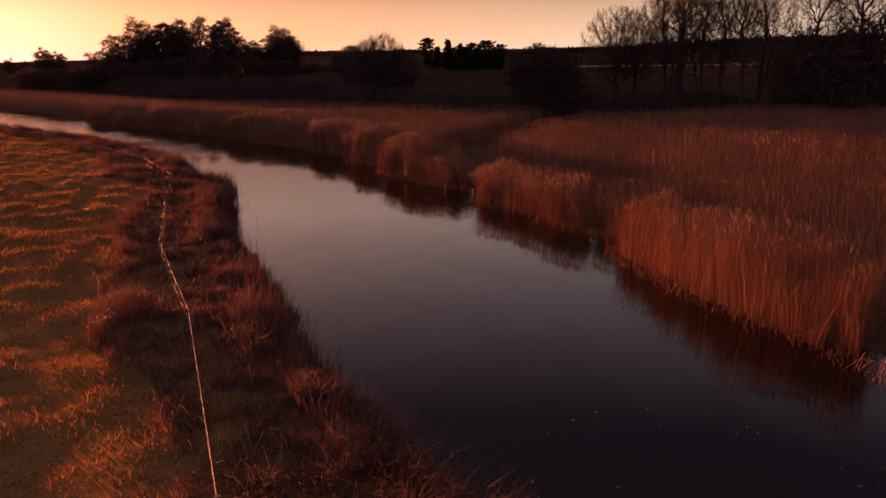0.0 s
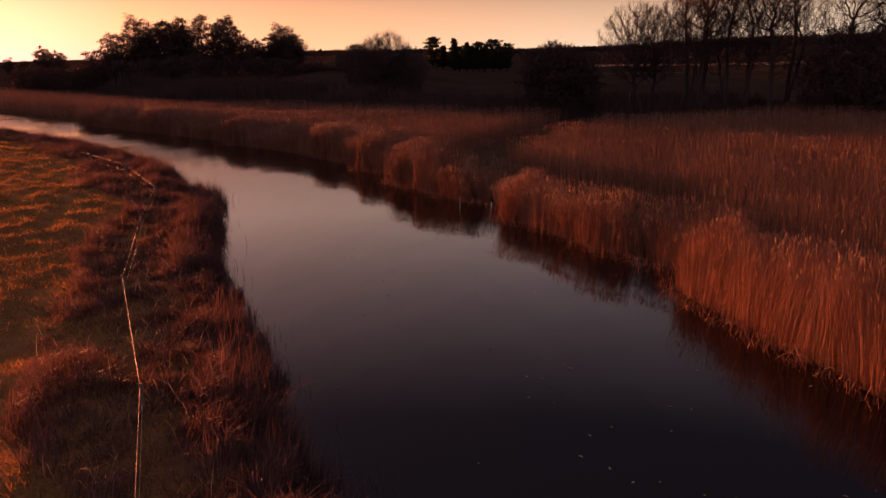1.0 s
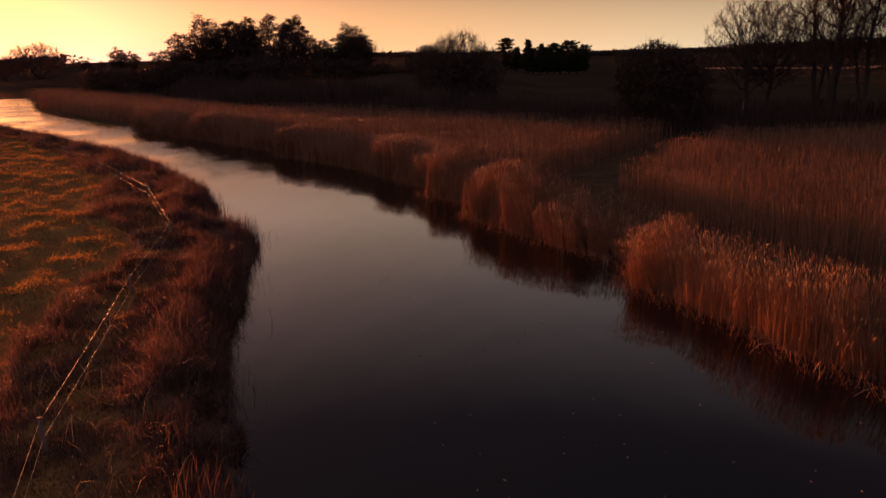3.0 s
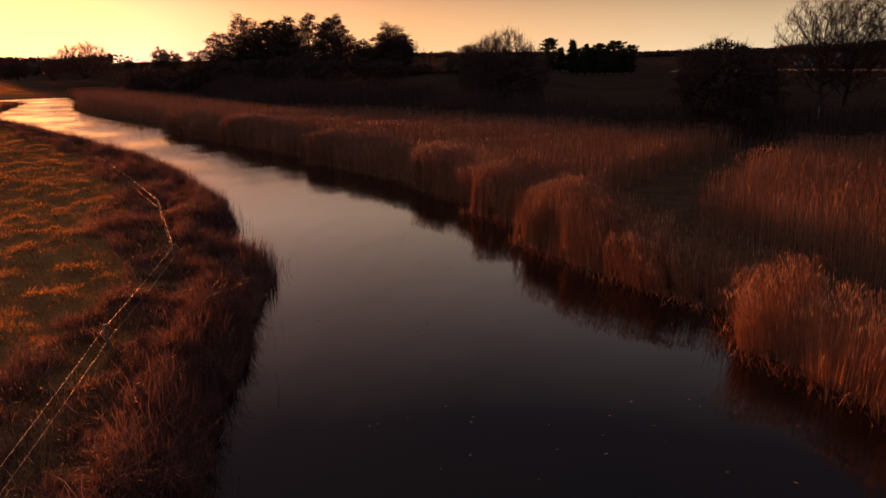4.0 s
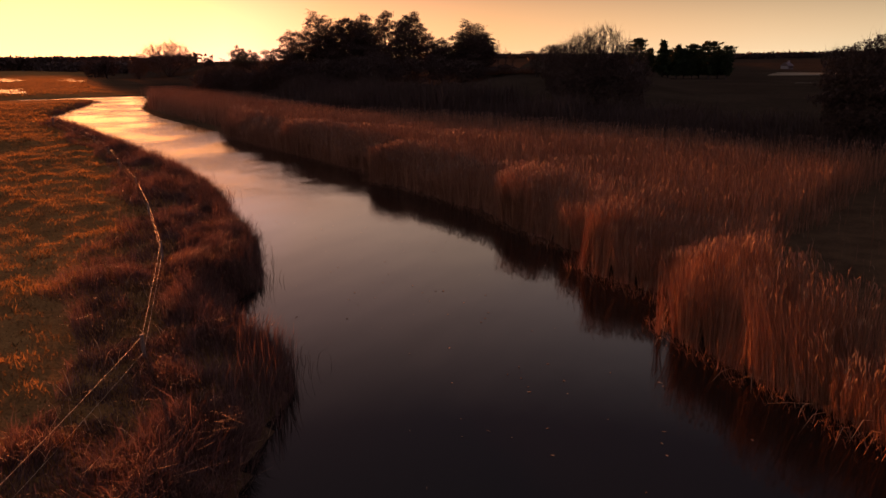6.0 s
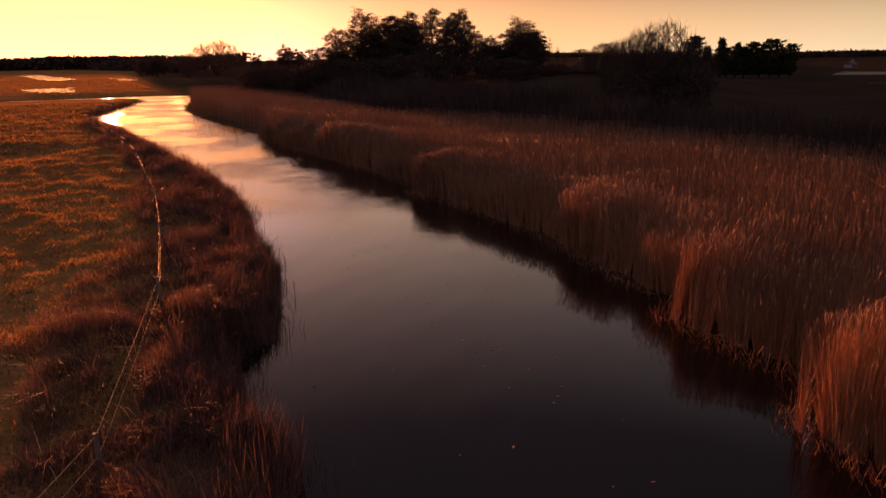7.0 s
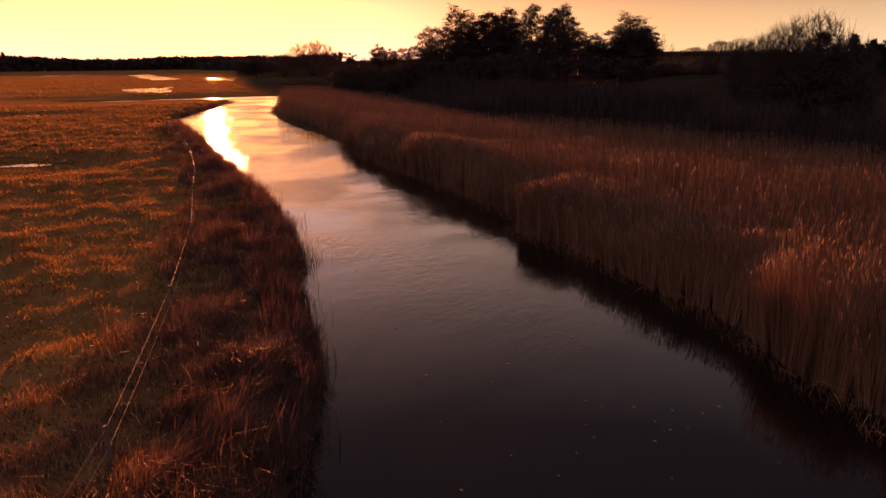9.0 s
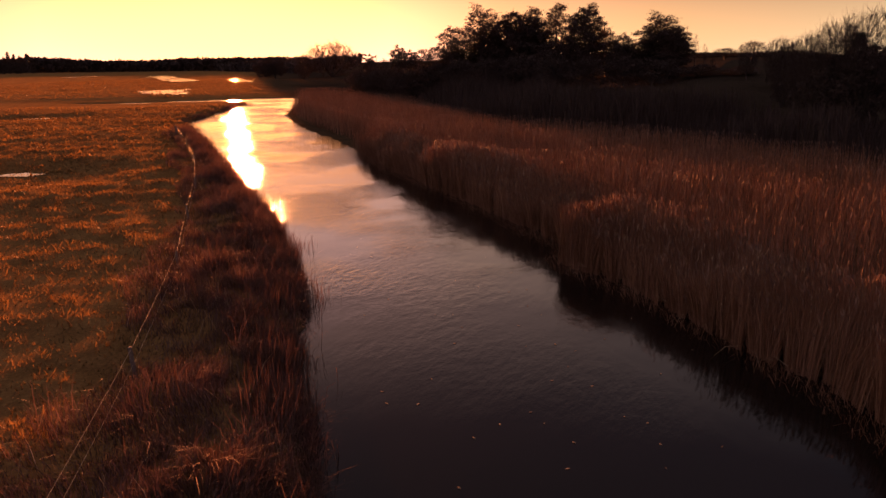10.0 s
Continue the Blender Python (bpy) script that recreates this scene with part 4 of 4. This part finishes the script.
thorns = [build_tree("thorn_tree", "leafless thorn tree with a fine domed crown", 91 + i, [(0, 0, 4.6, 3.6, 3.6, 2.9), (1.4, 0.6, 3.6, 2.6, 2.6, 1.6), (-1.5, -0.4, 3.8, 2.6, 2.6, 1.6)],
                     [((0, 0, -0.2), (1.3 * k - 1.4, 0.8 - 0.7 * k, 3.2), 0.12) for k in range(3)], 1100, 0.25, 0.28, tip=0.0125, up=0.14, wander=0.3, twigs=(14, 0.8, 0.028)) for i in range(2)]
place(thorns, [(-9.0, 106.8, 11.0, 4.4), (-11.3, 108.6, 10.2, 3.6), (-6.2, 106, 8.8, 3.4), (-13.4, 111.8, 9.3, 2.4), (-16.6, 132.3, 9.4, 2.6)], "thorn trees")
tufted = [build_tree("thorn_tree", "low flat-topped thorn tree thick with twigs", 97, tiers(97, 6.5, 3.6, 0.3, 9, 0.07), [((0, 0, -0.2), (1.5 * k - 1.5, 0.5 * k - 0.4, 4.0), 0.12) for k in range(3)],
                     900, 0.24, 0.26, tip=0.012, twigs=(13, 0.5, 0.026), leaves=(14, 0.18, 0.15))]
place(tufted, [(10.8, 76.4, 8.6, 3.3), (8.8, 77.8, 8.2, 2.9), (12.6, 75.2, 7.7, 2.7)], "thorn trees")
willow = [build_tree("willow", "distant leafless multi-stemmed willow with a broad fanned dome", 41, [(0, 0, 5.5, 10.5, 10.5, 5.6)],
                     [((0, 0, -0.3), (6.4 * math.cos(k * 2.4) * (0.35 + 0.65 * (k % 3) / 2), 6.4 * math.sin(k * 2.4) * (0.35 + 0.65 * (k % 3) / 2), 6.0), 0.25) for k in range(9)],
                     1100, 0.6, 0.6, tip=0.03, up=0.3, twigs=(12, 1.4, 0.06))]
place(willow, [(-190.6, 280.8, 17.0, 13.0), (-199.7, 273.8, 11.6, 4.5)], "distant bare trees")
far_trees = [build_tree("bare_tree", "distant small tree with a clumped ragged crown", 45, tiers(45, 9, 4.4, 0.15, 9, 0.14), trunk(7.0), 700, 0.36, 0.38, tip=0.022, twigs=(8, 0.6, 0.05), leaves=(24, 0.4, 0.19)),
             build_tree("bare_tree", "distant leafless tree with a rounded crown", 46, bare_lobes(46, 9, 4.2, 0.2, 4), trunk(5.0), 800, 0.36, 0.4, tip=0.022, wander=0.3, twigs=(12, 0.9, 0.05))]
place(far_trees, [(-121, 219.3, 11.9, 3.6), (-24.3, 189.3, 10.2, 3.9), (-116, 218, 10.4, 3.4), (-29.1, 188.8, 8.8, 3.4), (-139, 231.5, 8.8, 2.4), (-20.9, 141.8, 8.0, 1.8), (-228, 289.2, 9.9, 6), (-33, 190, 8.0, 2.6), (-240, 296, 8.6, 6), (-135, 233, 8, 2.4)], "distant bare trees")
saplings = [build_tree("sapling", "thin leafless sapling beside the copse", 49, [(0, 0, 4.2, 0.9, 0.9, 2.4)], [((0, 0, -0.2), (0.2, 0.1, 4.6), 0.06)], 200, 0.25, 0.28, tip=0.012, up=0.4, twigs=(7, 0.5, 0.02))]
place(saplings, [(-28.6, 149, 10.2, 1.0), (-27.4, 149.5, 8.8, 0.9), (-26.2, 150, 7.8, 0.9)], "saplings")


def build_pine(seed, height, wide, blunt):
    tree = tagged(new("pine"), "dark evergreen pine with a ragged crown at the field edge", "tree")
    rr = np.random.default_rng(seed)
    s1, s2 = Soup(), Soup()
    tubes(s1, [((0, 0, -0.2), (0.1, 0, height * 0.5), 0.2, 0.14), ((0.1, 0, height * 0.5), (0, 0.1, height * 0.97), 0.14, 0.04)], 7)
    for k in range(70):
        h = 0.12 + 0.86 * (k + rr.uniform(0, 1)) / 70
        taper = (1 - h) ** 0.75 if blunt < 0.5 else math.sqrt(max(0.02, 1 - ((h - 0.6) / 0.5) ** 2))
        ln = max(0.25, wide * taper * rr.uniform(0.6, 1.15))
        az = k * 2.4 + rr.uniform(-0.4, 0.4)
        a = np.array([0, 0, height * h])
        b = a + np.array([math.cos(az) * ln, math.sin(az) * ln, ln * rr.uniform(-0.05, 0.35)])
        tubes(s1, [(a, b, 0.05, 0.02)], 4)
        n = 150
        c = a + (b - a) * rr.uniform(0.25, 1.05, (n, 1)) + rr.normal(0, 0.2, (n, 3)) * [1, 1, 0.7]
        u, w = rr.normal(0, 0.13, (n, 3)), rr.normal(0, 0.13, (n, 3))
        s2.add(np.stack([c - u, c + u, c + w], 1), np.arange(n * 3).reshape(-1, 3))
    part("trunk", s1.mesh("trunk", [M_BARK], True), tree)
    part("crown", s2.mesh("crown", [M_NEEDLE]), tree)
    return tree


blunt_pines = [build_pine(5, 10.0, 2.8, 1.0)]
sharp_pines = [build_pine(6, 9.5, 2.6, 0.0)]
place(blunt_pines, [(-5.6, 241, 12.6, 3.6), (13.9, 240.2, 11.5, 4.0), (9.5, 240.5, 10.8, 3.2), (18.5, 239.8, 10.2, 2.8), (5.4, 243, 10.0, 3.2)], "pine group")
place(sharp_pines, [(1.4, 240.9, 12.0, 3.4), (5.4, 240.8, 10.7, 2.8), (-2.2, 244, 9.8, 3.4), (11.6, 244, 9.4, 3.4), (7.4, 242, 9.6, 3.2), (16.6, 243, 9.2, 3.2), (3.2, 245, 9.4, 3.4)], "pine group")


def thicket():
    """Low tangled scrub along the foot of the slope."""
    soup = Soup()
    rr = np.random.default_rng(17)
    line = [(58, 66), (45, 74), (30, 76), (16, 72), (4, 80), (-6, 90), (-14, 94), (-28, 104), (-42, 112), (-58, 132), (-72, 146), (-92, 160)]
    a, b = np.array(line[:-1], float), np.array(line[1:], float)
    ln = np.hypot(*(b - a).T)
    n = 48000
    i = rr.choice(len(a), n, p=ln / ln.sum())
    p = a[i] + (b[i] - a[i]) * rr.uniform(0, 1, (n, 1)) + rr.uniform(-1, 1, (n, 2)) * 5 + [1, 3]
    x, y = p[:, 0], p[:, 1]
    tall = (0.7 + 2.3 * value_noise(x, y, 6, 61) + 0.8 * value_noise(x, y, 1.7, 62)) * np.where(x < -10, 1.25, 0.8)
    z = ground_height(x, y)
    az = unit(rr.uniform(0, 6.28, n))
    h = rr.uniform(0.35, 1.0, n) * tall
    p0 = np.column_stack([x, y, z])
    up = np.array([0, 0, 1.0])
    p1 = p0 + up * (h * 0.6)[:, None] + az * (h * 0.12)[:, None]
    p2 = p0 + up * h[:, None] + az * (h * rr.uniform(0.1, 0.5, n))[:, None]
    soup.ribbon(p0, p1, p2, rr.uniform(0.03, 0.09, n), unit(rr.uniform(0, 6.28, n)))
    return tagged(new("thicket", soup.mesh("thicket", [M_TWIG])), "dark tangled bramble and scrub at the foot of the slope", "scrub", kind="stuff")


thicket()


# ---- far woods on the horizon ----
def far_woods():
    soup = Soup()
    rr = np.random.default_rng(3)
    for (ax, ay), (bx, by), h, n in (((-700, 330), (-430, 560), 13, 36000), ((-430, 480), (-270, 400), 9, 18000), ((-900, 250), (-600, 420), 13, 12000),
                                     ((60, 950), (420, 860), 8, 20000), ((250, 900), (700, 700), 13, 20000), ((-260, 900), (60, 950), 6, 26000)):
        q = rr.uniform(0, 1, n)
        x, y = ax + (bx - ax) * q + rr.normal(0, 8, n), ay + (by - ay) * q + rr.normal(0, 8, n)
        top = h * (0.62 + 0.3 * value_noise(x, y, 60, 51) + 0.16 * value_noise(x, y, 17, 52))
        c = np.column_stack([x, y, ground_height(x, y) - 0.8 + rr.uniform(0, 1, n) ** 0.8 * 0.95 * top])
        size = rr.uniform(0.5, 1.0, (n, 1)) * (1.7 if ay > 600 else 1.5)
        a, b = rr.normal(0, 1, (n, 3)) * size, rr.normal(0, 1, (n, 3)) * size * [1, 1, 0.8]
        soup.add(np.stack([c - a * 0.6, c + a * 0.6, c + b], 1), np.arange(n * 3).reshape(-1, 3))
    # a clump of pointed conifers at the wood's end
    for k in range(9):
        q = (k + rr.uniform(-0.3, 0.3)) / 9
        x, y, h = -545 + 30 * q, 340 + 24 * q, rr.uniform(11, 15)
        n = 500
        f = rr.uniform(0.05, 1, n)
        c = np.array([x, y, float(ground_height(x, y))]) + np.column_stack([unit(rr.uniform(0, 6.28, n))[:, :2] * ((1 - f) ** 0.8 * 3.4)[:, None], f * h])
        soup.add(np.stack([c + rr.normal(0, 0.45, (n, 3)) for _ in range(3)], 1), np.arange(n * 3).reshape(-1, 3))
    return tagged(new("far_woods", soup.mesh("far_woods", [M_TWIG])), "dark wooded ridge along the horizon", "woods", kind="stuff")


far_woods()


# ---- far fields and buildings ----
def strip(name, label, category, a, b, wide, mat):
    """A long flat strip of land laid on the ground."""
    a, b = np.array(a, float), np.array(b, float)
    d = (b - a) / np.hypot(*(b - a))
    side = np.array([-d[1], d[0]]) * wide / 2
    v, t = [], []
    for i in range(25):
        p = a + (b - a) * i / 24
        for sgn in (-1, 1):
            q = p + sgn * side * (0.8 + 0.4 * value_noise(p[0], p[1], 20, sgn + 3))
            v.append((*q, float(ground_height(*q)) + 0.12))
        if i:
            k = i * 2
            t += [(k - 2, k - 1, k + 1), (k - 2, k + 1, k)]
    return tagged(new(name, tri_mesh(name, v, t, [mat])), label, category, kind="structure")


strip("stubble_field", "pale yellow stubble field catching the last light", "field", (40, 300), (190, 262), 40, M_STUBBLE)
strip("track", "thin pale farm track across the dark field", "track", (28, 196), (75, 186), 1.6, M_STUBBLE)


def build_house(x, y, length, depth, eaves, ridge, turn, label):
    house = tagged(new("farmhouse"), label, "house", "farm buildings")
    bm = bmesh.new()
    bmesh.ops.create_cube(bm, size=1, matrix=Matrix.Translation((0, 0, eaves / 2 - 0.2)) @ Matrix.Diagonal((length, depth, eaves + 0.4, 1)))
    part("wall", bm_mesh("wall", bm, M_PLASTER), house)
    bm = bmesh.new()
    hx, hy = length / 2 + 0.4, depth / 2 + 0.5
    v = [bm.verts.new(c) for c in ((-hx, -hy, eaves - 0.2), (hx, -hy, eaves - 0.2), (hx, hy, eaves - 0.2), (-hx, hy, eaves - 0.2), (-hx, 0, ridge), (hx, 0, ridge))]
    for f in ((0, 1, 5, 4), (2, 3, 4, 5), (0, 4, 3), (1, 2, 5), (0, 3, 2, 1)):
        bm.faces.new([v[i] for i in f])
    roof = part("roof", bm_mesh("roof", bm, M_ROOF), house)
    bm = bmesh.new()
    bmesh.ops.create_cube(bm, size=1, matrix=Matrix.Translation((length * 0.25, 0, ridge)) @ Matrix.Diagonal((0.7, 0.7, 1.6, 1)))
    part("chimney", bm_mesh("chimney", bm, M_PLASTER), roof)
    for i in range(3):
        bm = bmesh.new()
        bmesh.ops.create_cube(bm, size=1, matrix=Matrix.Translation(((i - 1) * length / 3.4, -depth / 2 - 0.02, eaves * 0.55)) @ Matrix.Diagonal((1.2, 0.12, 1.3, 1)))
        part("window", bm_mesh("window", bm, M_ROOF), house, "dark window")
    house.matrix_basis = pose(x, y, float(ground_height(x, y)), 0, 0, turn)
    return house


build_house(117, 398, 10, 6, 2.4, 5.0, 44, "low white farmhouse with a dark roof across the fields")
build_house(134, 405, 13, 7, 2.4, 5.4, 40, "long white barn with a dark roof across the fields")
build_house(68, 430, 4, 4, 1.7, 3.2, 46, "small white cottage with a dark roof across the fields")


# ---- small things by the water ----
def marker_post():
    post = tagged(new("marker_post"), "pale wooden marker post at the edge of the reeds", "post")
    bm = bmesh.new()
    bmesh.ops.create_cone(bm, cap_ends=True, segments=8, radius1=0.07, radius2=0.06, depth=2.0, matrix=Matrix.Translation((0, 0, 0.8)))
    bmesh.ops.bevel(bm, geom=[e for e in bm.edges if e.calc_face_angle(0) > 1.0], offset=0.01, segments=1, affect="EDGES")
    part("shaft", bm_mesh("shaft", bm, M_PLASTER), post)
    post.location = (18.1, 78, float(ground_height(18.1, 78)))


marker_post()


def fallen_reeds():
    """Broken stalks lying out over the water along the reed edge."""
    soup = Soup()
    k = 150
    x, y = scatter_along(k, RIGHT[2:32], 0.25)
    az = unit(RNG.uniform(2.6, 5.2, k))
    ln = RNG.uniform(0.3, 1.0, k)[:, None]
    p0 = np.column_stack([x, y, RNG.uniform(0.02, 0.35, k)])
    p1 = p0 + az * ln * 0.5 + np.array([0, 0, 1.0]) * RNG.uniform(0.0, 0.15, k)[:, None]
    p2 = p0 + az * ln
    p2[:, 2] = RNG.uniform(0.005, 0.05, k)
    soup.ribbon(p0, p1, p2, RNG.uniform(0.012, 0.022, k), np.cross(az, [0, 0, 1.0]))
    return tagged(new("fallen_reeds", soup.mesh("fallen_reeds", [M_PLUME])), "pale broken reed stalks lying on the water's edge", "reeds", kind="stuff")


def drifting_bits():
    soup = Soup()
    k = 420
    f = RNG.uniform(0, 1, k)
    i = RNG.integers(2, 15, k)
    c = MIDDLE[i] + (MIDDLE[i + 1] - MIDDLE[i]) * f[:, None] + RNG.normal(0, 2.2, (k, 2))
    p = np.column_stack([c, np.full(k, 0.006)])
    u = unit(RNG.uniform(0, 6.28, k)) * RNG.uniform(0.015, 0.06, k)[:, None]
    soup.spear(p - u, p + np.array([0, 0, 0.004]), p + u, RNG.uniform(0.02, 0.05, k), np.cross(u, [0, 0, 1.0]) / np.linalg.norm(u, axis=1)[:, None])
    return tagged(new("drifting_bits", soup.mesh("drifting_bits", [M_PLUME])), "scraps of reed and leaf drifting on the river", "debris", kind="stuff")


fallen_reeds()
drifting_bits()
